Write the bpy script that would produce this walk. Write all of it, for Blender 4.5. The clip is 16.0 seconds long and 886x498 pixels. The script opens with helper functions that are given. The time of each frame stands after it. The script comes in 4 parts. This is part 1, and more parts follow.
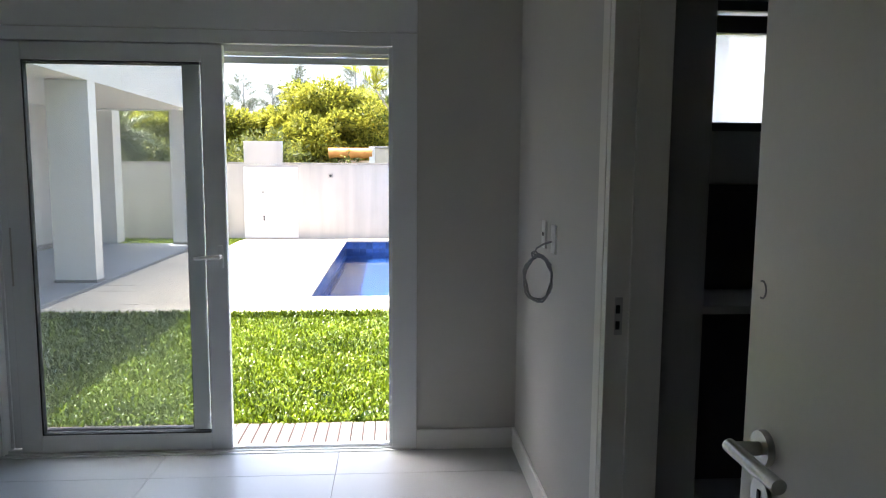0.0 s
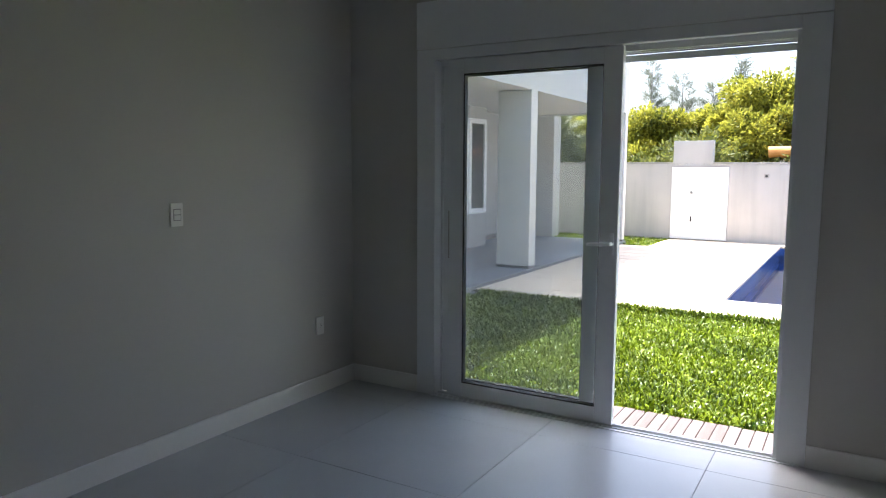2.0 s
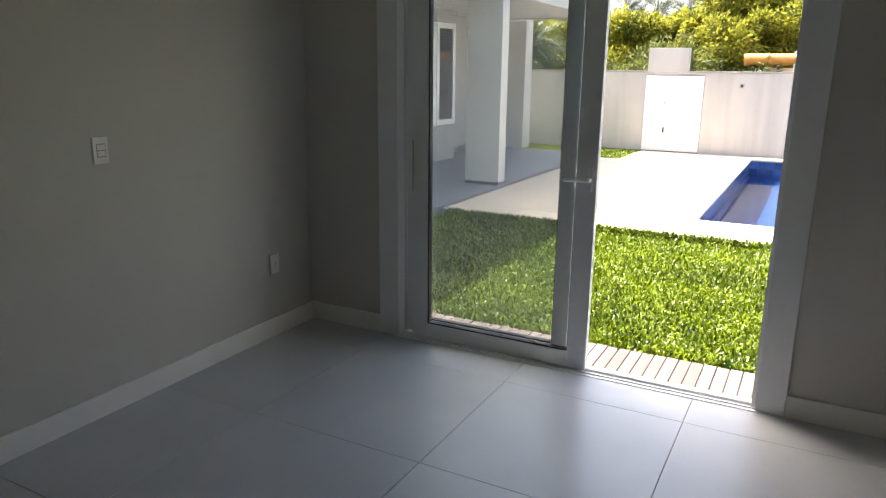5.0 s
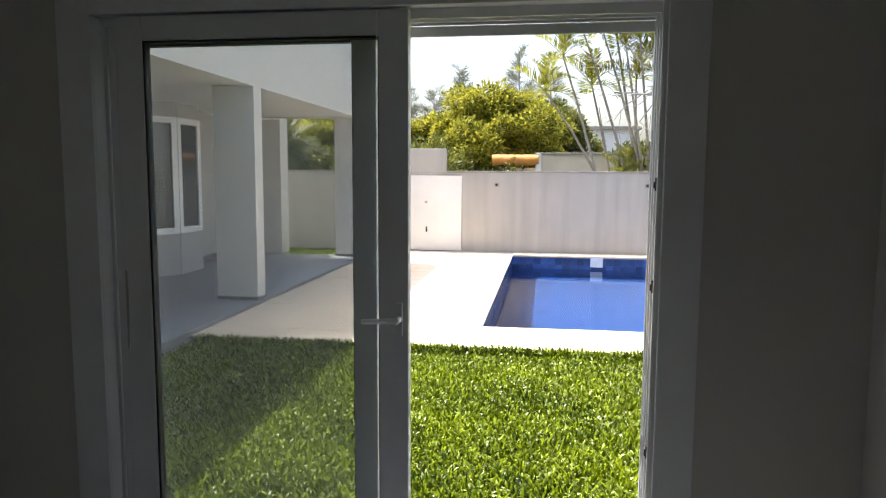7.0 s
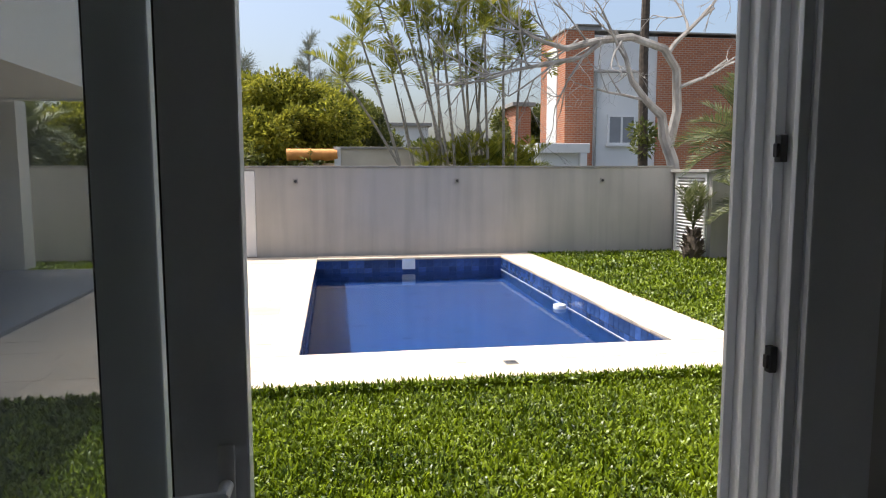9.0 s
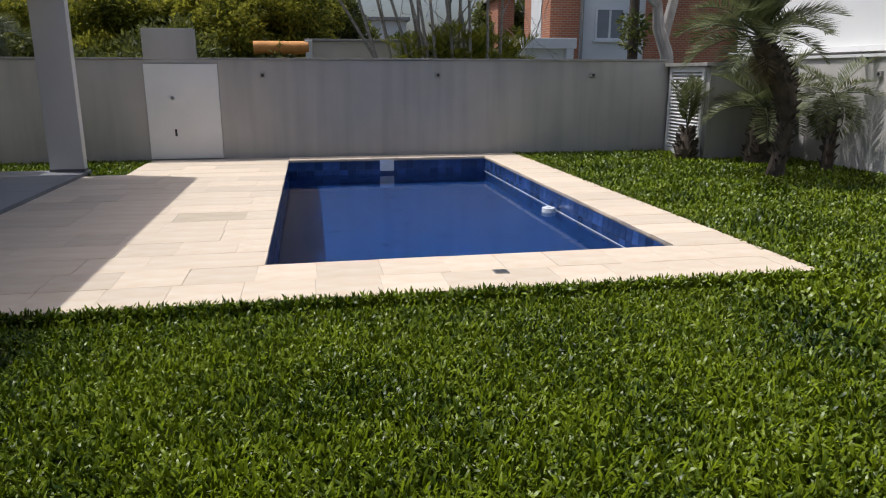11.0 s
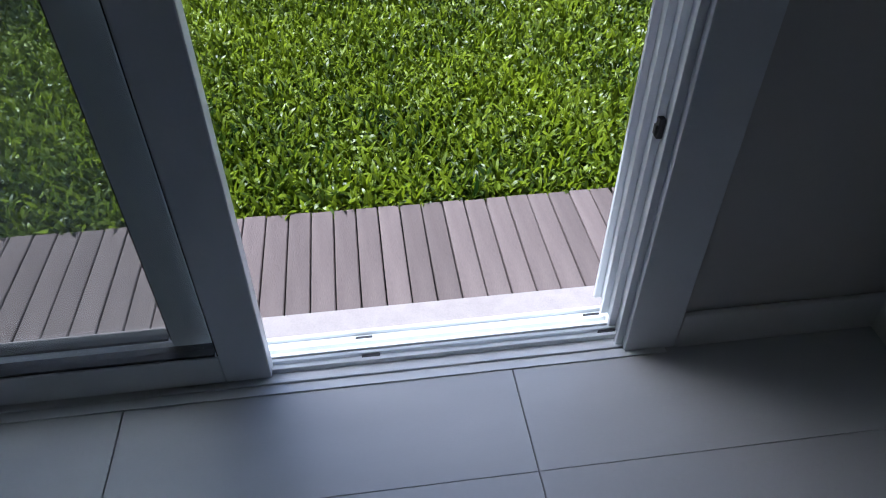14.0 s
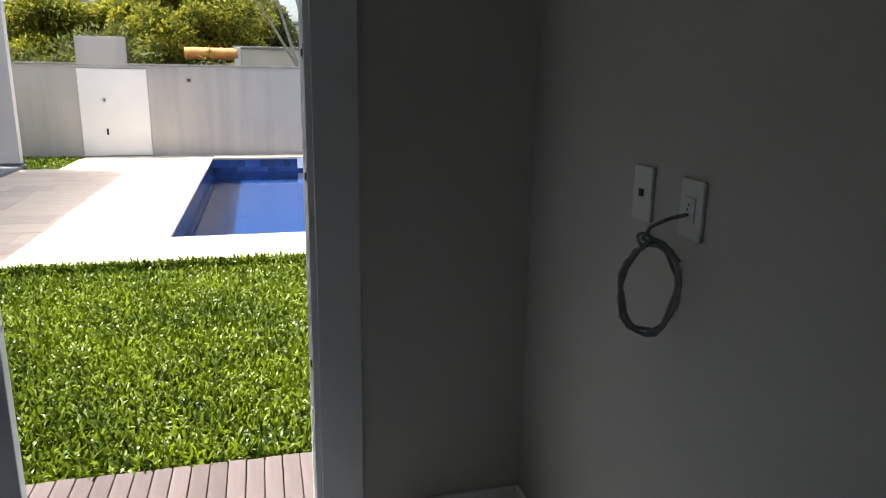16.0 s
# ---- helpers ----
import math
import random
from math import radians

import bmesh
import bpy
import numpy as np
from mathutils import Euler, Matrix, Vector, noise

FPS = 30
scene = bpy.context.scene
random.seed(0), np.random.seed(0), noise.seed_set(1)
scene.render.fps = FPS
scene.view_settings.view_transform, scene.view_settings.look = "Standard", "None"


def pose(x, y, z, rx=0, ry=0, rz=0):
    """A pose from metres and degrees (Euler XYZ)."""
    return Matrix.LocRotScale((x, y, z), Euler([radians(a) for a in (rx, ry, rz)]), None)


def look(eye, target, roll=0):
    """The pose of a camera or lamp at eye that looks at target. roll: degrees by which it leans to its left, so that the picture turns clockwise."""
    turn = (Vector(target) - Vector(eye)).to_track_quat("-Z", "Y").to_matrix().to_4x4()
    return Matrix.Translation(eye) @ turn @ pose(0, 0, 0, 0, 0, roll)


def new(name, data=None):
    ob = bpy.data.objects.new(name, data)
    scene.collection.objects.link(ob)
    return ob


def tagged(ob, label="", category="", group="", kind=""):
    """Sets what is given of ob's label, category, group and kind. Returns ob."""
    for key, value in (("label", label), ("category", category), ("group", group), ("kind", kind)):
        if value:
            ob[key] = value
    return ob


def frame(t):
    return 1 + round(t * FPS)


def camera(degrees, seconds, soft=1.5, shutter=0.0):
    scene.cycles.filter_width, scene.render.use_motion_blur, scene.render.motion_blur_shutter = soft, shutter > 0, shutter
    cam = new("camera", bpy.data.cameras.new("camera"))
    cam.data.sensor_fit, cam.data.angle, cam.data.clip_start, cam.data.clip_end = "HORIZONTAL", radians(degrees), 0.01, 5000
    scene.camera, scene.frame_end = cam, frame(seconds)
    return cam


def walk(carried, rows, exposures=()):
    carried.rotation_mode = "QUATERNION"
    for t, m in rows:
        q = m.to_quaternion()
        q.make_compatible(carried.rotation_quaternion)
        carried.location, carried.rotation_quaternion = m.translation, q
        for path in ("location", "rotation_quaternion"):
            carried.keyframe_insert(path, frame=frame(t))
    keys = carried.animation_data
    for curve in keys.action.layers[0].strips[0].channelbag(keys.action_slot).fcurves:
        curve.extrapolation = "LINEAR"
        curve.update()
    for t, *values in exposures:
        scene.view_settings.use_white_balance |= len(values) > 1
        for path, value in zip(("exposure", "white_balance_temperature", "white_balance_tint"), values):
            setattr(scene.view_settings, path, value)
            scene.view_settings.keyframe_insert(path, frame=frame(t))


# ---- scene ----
cam = camera(64.6, 16.0, soft=1.1)
PATH = [
    (0, (-0.074, -3.664, 1.508), (0.066, -1.682, 1.282), 0.4),
    (0.5, (-0.024, -3.696, 1.514), (-0.291, -1.727, 1.29), 0.1),
    (1, (0.048, -3.727, 1.514), (-0.586, -1.843, 1.291), 0.3),
    (1.5, (0.119, -3.749, 1.511), (-0.782, -1.978, 1.284), 0.6),
    (2, (0.196, -3.789, 1.459), (-0.816, -2.078, 1.232), 0.3),
    (2.5, (0.261, -3.896, 1.386), (-0.759, -2.237, 0.932), 0.2),
    (3, (0.279, -3.928, 1.351), (-0.704, -2.331, 0.655), -0.1),
    (3.2, (0.276, -3.913, 1.352), (-0.694, -2.333, 0.601), -0.2),
    (5.3, (-0.029, -3.331, 1.6), (-0.894, -1.582, 1.164), 0.3),
    (5.5, (-0.067, -3.229, 1.604), (-0.888, -1.45, 1.2), 0.3),
    (6, (-0.138, -2.909, 1.599), (-0.875, -1.074, 1.3), 0.2),
    (6.5, (-0.258, -2.669, 1.574), (-0.811, -0.761, 1.342), 0.3),
    (7, (-0.458, -2.389, 1.562), (-0.748, -0.422, 1.35), 0.3),
    (7.5, (-0.62, -2.032, 1.528), (-0.698, -0.045, 1.316), 0.3),
    (8, (-0.733, -1.692, 1.534), (-0.662, 0.295, 1.323), 0.3),
    (8.5, (-0.837, -1.336, 1.544), (-0.605, 0.639, 1.33), 0.1),
    (8.7, (-0.826, -1.191, 1.526), (-0.552, 0.779, 1.312), -0.1),
    (10.8, (-0.75, -0.344, 1.384), (-0.39, 1.589, 1.019), 0.2),
    (11, (-0.731, -0.336, 1.365), (-0.376, 1.572, 0.88), 0.0),
    (11.5, (-0.694, -0.326, 1.302), (-0.359, 1.478, 0.506), -0.1),
    (12, (-0.716, -0.318, 1.205), (-0.398, 1.362, 0.167), 0.1),
    (12.5, (-0.716, -0.38, 1.16), (-0.452, 1.176, -0.072), -0.2),
    (13, (-0.765, -0.585, 1.195), (-0.522, 0.906, -0.115), 0.1),
    (13.5, (-0.741, -0.808, 1.238), (-0.53, 0.665, -0.099), -0.1),
    (14, (-0.674, -1.066, 1.335), (-0.474, 0.416, 0.007), -0.0),
    (14.5, (-0.613, -1.335, 1.43), (-0.404, 0.34, 0.353), 0.0),
    (15, (-0.568, -1.61, 1.481), (-0.317, 0.211, 0.694), 0.2),
    (15.5, (-0.43, -1.833, 1.497), (-0.115, 0.054, 0.916), 0.4),
    (16, (-0.222, -2.016, 1.467), (0.267, -0.136, 0.992), 0.9),
]
EXPOSURES = [
    (0.0, 2.6, 6150, 10), (0.5, 2.4, 6100, 10), (1.5, 2.2, 6050, 10), (2.2, 2.3, 5950, 10), (3.2, 2.5, 5900, 10), (5.5, 2.25, 6700, 10), (7.0, 1.65, 6600, 10), (8.0, 1.0, 6400, 10), (8.7, 0.75, 6400, 10),
    (10.8, -0.42, 5950, 10), (11.5, -0.42, 5950, 10), (12.5, 0.35, 5650, 10), (13.2, 0.55, 5300, 10), (14.0, 0.7, 5200, 10), (14.5, 1.0, 5600, 10),
    (15.2, 1.0, 5950, 8), (16.0, 1.33, 6250, 8),
]
walk(cam, [(t, look(eye, target, roll)) for t, eye, target, roll in PATH], EXPOSURES)

# ---- world, sun, exposure ----
SUN_DIR = Vector((1.70, -0.80, -4.04)).normalized()
world = bpy.data.worlds.new("sky")
scene.world = world
world.use_nodes = True
_sky = world.node_tree.nodes.new("ShaderNodeTexSky")
_sky.sky_type = "NISHITA"
_sky.sun_disc = False
_sky.sun_elevation = math.asin(-SUN_DIR.z)
_sky.sun_rotation = math.atan2(-SUN_DIR.x, -SUN_DIR.y)
_sky.air_density, _sky.dust_density, _sky.ozone_density = 1.0, 5.0, 1.0
_bg = world.node_tree.nodes["Background"]
_bg.inputs["Strength"].default_value = 0.15
world.node_tree.links.new(_sky.outputs[0], _bg.inputs["Color"])
_sun = bpy.data.lights.new("sun", "SUN")
_sun.energy, _sun.angle, _sun.color = 4.2, radians(0.55), (1.0, 0.95, 0.87)
sun = new("sun", _sun)
sun.matrix_world = Matrix.Translation((-20, 15, 40)) @ SUN_DIR.to_track_quat("-Z", "Y").to_matrix().to_4x4()


# ---- materials ----
def mat(name, c1, c2=None, rough=0.6, scale=4.0, fine=60.0, bump=0.15, metal=0.0, stretch=(1, 1, 1), vary=0.0,
        island=0.0, spec=0.5, detail=4.0, dist=0.004, speck=0.12, translucent=0.0, coat=0.0):
    """Two-scale procedural paint, stone, wood or metal, in the object's own metres."""
    m = bpy.data.materials.new(name)
    m.use_nodes = True
    nt = m.node_tree
    n, l = nt.nodes, nt.links
    p = n["Principled BSDF"]
    c2 = c2 or tuple(v * 0.82 for v in c1)
    tc = n.new("ShaderNodeTexCoord")
    mp = n.new("ShaderNodeMapping")
    mp.inputs["Scale"].default_value = stretch
    l.new(tc.outputs["Object"], mp.inputs["Vector"])
    big = n.new("ShaderNodeTexNoise")
    big.inputs["Scale"].default_value, big.inputs["Detail"].default_value = scale, detail
    small = n.new("ShaderNodeTexNoise")
    small.inputs["Scale"].default_value, small.inputs["Detail"].default_value = fine, 3.0
    for t in (big, small):
        l.new(mp.outputs[0], t.inputs["Vector"])
    ramp = n.new("ShaderNodeValToRGB")
    ramp.color_ramp.elements[0].position, ramp.color_ramp.elements[1].position = 0.32, 0.68
    ramp.color_ramp.elements[0].color, ramp.color_ramp.elements[1].color = (*c2, 1), (*c1, 1)
    l.new(big.outputs["Fac"], ramp.inputs["Fac"])
    out = ramp.outputs["Color"]

    def scaled(sock, lo, hi, colour):
        mr = n.new("ShaderNodeMapRange")
        mr.inputs["To Min"].default_value, mr.inputs["To Max"].default_value = lo, hi
        l.new(sock, mr.inputs["Value"])
        vm = n.new("ShaderNodeVectorMath")
        vm.operation = "SCALE"
        l.new(colour, vm.inputs[0])
        l.new(mr.outputs[0], vm.inputs["Scale"])
        return vm.outputs[0]

    out = scaled(small.outputs["Fac"], 1 - speck, 1 + speck, out)
    if vary:
        oi = n.new("ShaderNodeObjectInfo")
        out = scaled(oi.outputs["Random"], 1 - vary, 1 + vary, out)
    if island:
        ge = n.new("ShaderNodeNewGeometry")
        out = scaled(ge.outputs["Random Per Island"], 1 - island, 1 + island, out)
    l.new(out, p.inputs["Base Color"])
    rr = n.new("ShaderNodeMapRange")
    rr.inputs["To Min"].default_value, rr.inputs["To Max"].default_value = max(0.02, rough - 0.08), min(1, rough + 0.08)
    l.new(big.outputs["Fac"], rr.inputs["Value"])
    l.new(rr.outputs[0], p.inputs["Roughness"])
    p.inputs["Metallic"].default_value = metal
    p.inputs["Specular IOR Level"].default_value = spec
    p.inputs["Coat Weight"].default_value = coat
    if bump:
        b = n.new("ShaderNodeBump")
        b.inputs["Strength"].default_value, b.inputs["Distance"].default_value = bump, dist
        l.new(small.outputs["Fac"], b.inputs["Height"])
        l.new(b.outputs[0], p.inputs["Normal"])
    if translucent:
        tr = n.new("ShaderNodeBsdfTranslucent")
        l.new(out, tr.inputs["Color"])
        mx = n.new("ShaderNodeMixShader")
        mx.inputs[0].default_value = translucent
        l.new(p.outputs[0], mx.inputs[1])
        l.new(tr.outputs[0], mx.inputs[2])
        l.new(mx.outputs[0], n["Material Output"].inputs["Surface"])
    return m


def leafy(name, dark, light, rough=0.45, translucent=0.35, spec=0.5):
    """Leaves and blades: each island takes its own green between two colours."""
    m = bpy.data.materials.new(name)
    m.use_nodes = True
    n, l = m.node_tree.nodes, m.node_tree.links
    p = n["Principled BSDF"]
    ge = n.new("ShaderNodeNewGeometry")
    tc = n.new("ShaderNodeTexCoord")
    big = n.new("ShaderNodeTexNoise")
    big.inputs["Scale"].default_value, big.inputs["Detail"].default_value = 1.1, 3.0
    l.new(tc.outputs["Object"], big.inputs["Vector"])
    mid = n.new("ShaderNodeMath")
    mid.operation = "MULTIPLY_ADD"
    l.new(ge.outputs["Random Per Island"], mid.inputs[0])
    mid.inputs[1].default_value = 0.55
    l.new(big.outputs["Fac"], mid.inputs[2])
    ramp = n.new("ShaderNodeValToRGB")
    ramp.color_ramp.elements[0].position, ramp.color_ramp.elements[1].position = 0.4, 1.05
    ramp.color_ramp.elements[0].color, ramp.color_ramp.elements[1].color = (*dark, 1), (*light, 1)
    l.new(mid.outputs[0], ramp.inputs["Fac"])
    l.new(ramp.outputs[0], p.inputs["Base Color"])
    p.inputs["Roughness"].default_value = rough
    p.inputs["Specular IOR Level"].default_value = spec
    tr = n.new("ShaderNodeBsdfTranslucent")
    l.new(ramp.outputs[0], tr.inputs["Color"])
    mx = n.new("ShaderNodeMixShader")
    mx.inputs[0].default_value = translucent
    l.new(p.outputs[0], mx.inputs[1])
    l.new(tr.outputs[0], mx.inputs[2])
    l.new(mx.outputs[0], n["Material Output"].inputs["Surface"])
    return m


def pane_glass(name, tint, haze):
    """Thin window glass: clear, with Fresnel gloss and a film of dust."""
    m = bpy.data.materials.new(name)
    m.use_nodes = True
    n, l = m.node_tree.nodes, m.node_tree.links
    n.remove(n["Principled BSDF"])
    clear = n.new("ShaderNodeBsdfTransparent")
    clear.inputs["Color"].default_value = (*tint, 1)
    dust = n.new("ShaderNodeBsdfTranslucent")
    dust.inputs["Color"].default_value = (0.8, 0.82, 0.85, 1)
    tc = n.new("ShaderNodeTexCoord")
    no = n.new("ShaderNodeTexNoise")
    no.inputs["Scale"].default_value = 2.0
    l.new(tc.outputs["Object"], no.inputs["Vector"])
    mr = n.new("ShaderNodeMapRange")
    mr.inputs["To Min"].default_value, mr.inputs["To Max"].default_value = haze * 0.7, haze * 1.3
    l.new(no.outputs["Fac"], mr.inputs["Value"])
    m1 = n.new("ShaderNodeMixShader")
    l.new(mr.outputs[0], m1.inputs[0])
    l.new(clear.outputs[0], m1.inputs[1])
    l.new(dust.outputs[0], m1.inputs[2])
    gloss = n.new("ShaderNodeBsdfGlossy")
    gloss.inputs["Roughness"].default_value = 0.0
    lw = n.new("ShaderNodeLayerWeight")
    pw = n.new("ShaderNodeMath")
    pw.operation = "POWER"
    pw.inputs[1].default_value = 5.0
    l.new(lw.outputs["Facing"], pw.inputs[0])
    fr = n.new("ShaderNodeMath")
    fr.operation = "MULTIPLY_ADD"
    fr.inputs[1].default_value, fr.inputs[2].default_value = 0.9, 0.035
    l.new(pw.outputs[0], fr.inputs[0])
    m2 = n.new("ShaderNodeMixShader")
    l.new(fr.outputs[0], m2.inputs[0])
    l.new(m1.outputs[0], m2.inputs[1])
    l.new(gloss.outputs[0], m2.inputs[2])
    l.new(m2.outputs[0], n["Material Output"].inputs["Surface"])
    return m


def streaked(name, c1, c2, lo=0.45, hi=0.75):
    """Rendered masonry with rain streaks that run down it."""
    m = mat(name, c1, c2, rough=0.9, scale=1.6, fine=90, bump=0.35, speck=0.08)
    n, l = m.node_tree.nodes, m.node_tree.links
    tc = n.new("ShaderNodeTexCoord")
    mp = n.new("ShaderNodeMapping")
    mp.inputs["Scale"].default_value = (1.5, 1.5, 0.10)
    l.new(tc.outputs["Object"], mp.inputs["Vector"])
    no = n.new("ShaderNodeTexNoise")
    no.inputs["Scale"].default_value, no.inputs["Detail"].default_value = 2.6, 5.0
    l.new(mp.outputs[0], no.inputs["Vector"])
    mr = n.new("ShaderNodeMapRange")
    mr.inputs["From Min"].default_value, mr.inputs["From Max"].default_value = lo, hi
    mr.inputs["To Min"].default_value, mr.inputs["To Max"].default_value = 1.0, 0.80
    l.new(no.outputs["Fac"], mr.inputs["Value"])
    p = n["Principled BSDF"]
    src = p.inputs["Base Color"].links[0].from_socket
    vm = n.new("ShaderNodeVectorMath")
    vm.operation = "SCALE"
    l.new(src, vm.inputs[0])
    l.new(mr.outputs[0], vm.inputs["Scale"])
    l.new(vm.outputs[0], p.inputs["Base Color"])
    return m


def brickwork(name):
    m = mat(name, (0.42, 0.14, 0.06), (0.34, 0.10, 0.045), rough=0.85, bump=0.2)
    n, l = m.node_tree.nodes, m.node_tree.links
    tc = n.new("ShaderNodeTexCoord")
    sep = n.new("ShaderNodeSeparateXYZ")
    l.new(tc.outputs["Object"], sep.inputs[0])
    add = n.new("ShaderNodeMath")
    l.new(sep.outputs[0], add.inputs[0])
    l.new(sep.outputs[1], add.inputs[1])
    com = n.new("ShaderNodeCombineXYZ")
    l.new(add.outputs[0], com.inputs[0])
    l.new(sep.outputs[2], com.inputs[1])
    br = n.new("ShaderNodeTexBrick")
    br.inputs["Color1"].default_value = (0.46, 0.15, 0.06, 1)
    br.inputs["Color2"].default_value = (0.36, 0.11, 0.05, 1)
    br.inputs["Mortar"].default_value = (0.42, 0.30, 0.22, 1)
    br.inputs["Scale"].default_value = 1.0
    br.inputs["Brick Width"].default_value, br.inputs["Row Height"].default_value = 0.24, 0.085
    br.inputs["Mortar Size"].default_value = 0.012
    l.new(com.outputs[0], br.inputs["Vector"])
    l.new(br.outputs["Color"], n["Principled BSDF"].inputs["Base Color"])
    return m


M_WALL = mat("interior_paint", (0.56, 0.55, 0.515), (0.53, 0.52, 0.49), rough=0.75, scale=1.2, fine=220, bump=0.06, speck=0.02)
M_CEIL = mat("ceiling_paint", (0.80, 0.80, 0.78), (0.78, 0.78, 0.76), rough=0.9, fine=150, bump=0.05, speck=0.02)
M_TRIM = mat("white_trim", (0.80, 0.80, 0.78), (0.76, 0.76, 0.74), rough=0.45, scale=2, fine=120, bump=0.03, speck=0.02)
M_PVC = mat("white_pvc", (0.78, 0.80, 0.82), (0.74, 0.76, 0.78), rough=0.35, scale=2, fine=150, bump=0.02, speck=0.02)
M_DOOR = mat("lacquered_door", (0.76, 0.74, 0.68), (0.73, 0.71, 0.65), rough=0.35, scale=1.5, fine=80, bump=0.03, speck=0.02)
M_TILE = mat("porcelain_tile", (0.56, 0.57, 0.58), (0.51, 0.52, 0.53), rough=0.30, scale=2.2, fine=90, bump=0.04, speck=0.03, vary=0.03)
M_GROUT = mat("grout", (0.24, 0.24, 0.24), rough=0.9)
M_STEEL = mat("brushed_steel", (0.55, 0.54, 0.52), (0.48, 0.47, 0.45), rough=0.32, metal=1.0, scale=12, fine=300, stretch=(1, 12, 1), bump=0.05)
M_BLACK = mat("black_rubber", (0.02, 0.02, 0.022), rough=0.6)
M_DARK = mat("dark_lacquer", (0.035, 0.036, 0.04), (0.025, 0.026, 0.03), rough=0.35)
M_PLATE = mat("switch_plastic", (0.80, 0.80, 0.77), (0.78, 0.78, 0.75), rough=0.3, bump=0.0, speck=0.01)
M_CABLE = mat("grey_cable", (0.30, 0.30, 0.31), rough=0.45)
M_GLASS = pane_glass("dusty_glass", (0.82, 0.84, 0.83), 0.013)
M_GLASS_BACK = pane_glass("clear_glass", (0.93, 0.94, 0.94), 0.012)
M_FROST = pane_glass("frosted_glass", (0.7, 0.7, 0.7), 0.6)
M_DECK = mat("composite_deck", (0.185, 0.148, 0.140), (0.140, 0.110, 0.105), rough=0.85, spec=0.15, scale=3, fine=110, stretch=(6, 0.5, 1), bump=0.4, vary=0.15, speck=0.24)
M_SILL = mat("flamed_granite", (0.37, 0.325, 0.315), (0.32, 0.28, 0.272), rough=0.85, scale=20, fine=240, bump=0.4, speck=0.14)
M_STONE = mat("sandstone", (0.69, 0.59, 0.47), (0.64, 0.505, 0.365), rough=0.75, scale=1.7, fine=60, stretch=(1, 2.2, 1), bump=0.22, vary=0.09, speck=0.05)
M_STONE_GREY = mat("weathered_sandstone", (0.50, 0.41, 0.30), (0.42, 0.34, 0.25), rough=0.8, scale=2.2, fine=70, bump=0.25, vary=0.2, speck=0.07)
M_MORTAR = mat("mortar", (0.54, 0.46, 0.37), rough=0.95)
M_SOIL = mat("lawn_soil", (0.022, 0.034, 0.008), (0.022, 0.022, 0.010), rough=0.95, scale=6, fine=120, bump=0.6)
M_GARDEN_WALL = streaked("grey_render", (0.46, 0.44, 0.405), (0.42, 0.40, 0.37))
M_CAP = mat("wall_cap", (0.36, 0.34, 0.31), (0.25, 0.24, 0.22), rough=0.9, scale=5, bump=0.3)
M_HOUSE = mat("house_render", (0.66, 0.64, 0.61), (0.62, 0.60, 0.57), rough=0.9, scale=1.2, fine=120, bump=0.15, speck=0.03)
M_HOUSE_SHADE = mat("shade_toned_grey_render", (0.40, 0.39, 0.385), (0.36, 0.355, 0.35), rough=0.9, scale=1.2, fine=120, bump=0.15, speck=0.03)
M_SKIRT = mat("grey_skirting", (0.16, 0.155, 0.15), rough=0.6)
M_PORCH = mat("shade_toned_grey_tile", (0.27, 0.275, 0.29), (0.23, 0.235, 0.25), rough=0.45, scale=2, bump=0.05, vary=0.04)
M_GATE = mat("white_gate_paint", (0.80, 0.79, 0.77), (0.75, 0.74, 0.72), rough=0.5, scale=2, fine=90, bump=0.05, speck=0.02)
M_POOL = mat("blue_pool_lining", (0.030, 0.078, 0.205), (0.026, 0.064, 0.175), rough=0.3, scale=3, fine=12, bump=0.0, speck=0.10)
M_POOL_TILE = mat("cobalt_tile", (0.045, 0.095, 0.26), (0.022, 0.05, 0.16), rough=0.15, scale=9, fine=30, bump=0.05, vary=0.45, speck=0.2)
M_WHITE_PLASTIC = mat("white_plastic", (0.82, 0.84, 0.85), rough=0.35, bump=0.0)
M_ORANGE = mat("orange_clay", (0.72, 0.33, 0.09), (0.60, 0.25, 0.06), rough=0.7, scale=6)
M_BEIGE = mat("beige_render", (0.66, 0.60, 0.50), (0.58, 0.52, 0.43), rough=0.9, scale=2, bump=0.2)
M_WHITE_HOUSE = mat("white_render", (0.78, 0.77, 0.75), (0.72, 0.71, 0.69), rough=0.9, scale=0.8, bump=0.15, speck=0.03)
M_ROUGHCAST = mat("roughcast", (0.60, 0.57, 0.54), (0.54, 0.51, 0.48), rough=0.95, scale=3, fine=45, bump=0.8, dist=0.012, speck=0.10)
M_BRICK = brickwork("red_brick")
M_BARK = mat("grey_bark", (0.44, 0.415, 0.385), (0.25, 0.225, 0.20), rough=0.95, scale=6, fine=60, bump=0.7, stretch=(1, 1, 0.4), dist=0.01)
M_PALM_BARK = mat("palm_bark", (0.10, 0.075, 0.055), (0.045, 0.034, 0.025), rough=0.95, scale=9, fine=60, bump=0.7, dist=0.01)
M_CANE = mat("palm_cane", (0.34, 0.31, 0.26), (0.22, 0.19, 0.15), rough=0.8, scale=8, stretch=(1, 1, 3))
M_GRASS = leafy("grass_blades", (0.011, 0.032, 0.0015), (0.178, 0.236, 0.004), rough=0.36, translucent=0.08, spec=0.27)
M_LEAF = leafy("broad_leaves", (0.050, 0.072, 0.012), (0.43, 0.41, 0.050), rough=0.5, translucent=0.5, spec=0.25)
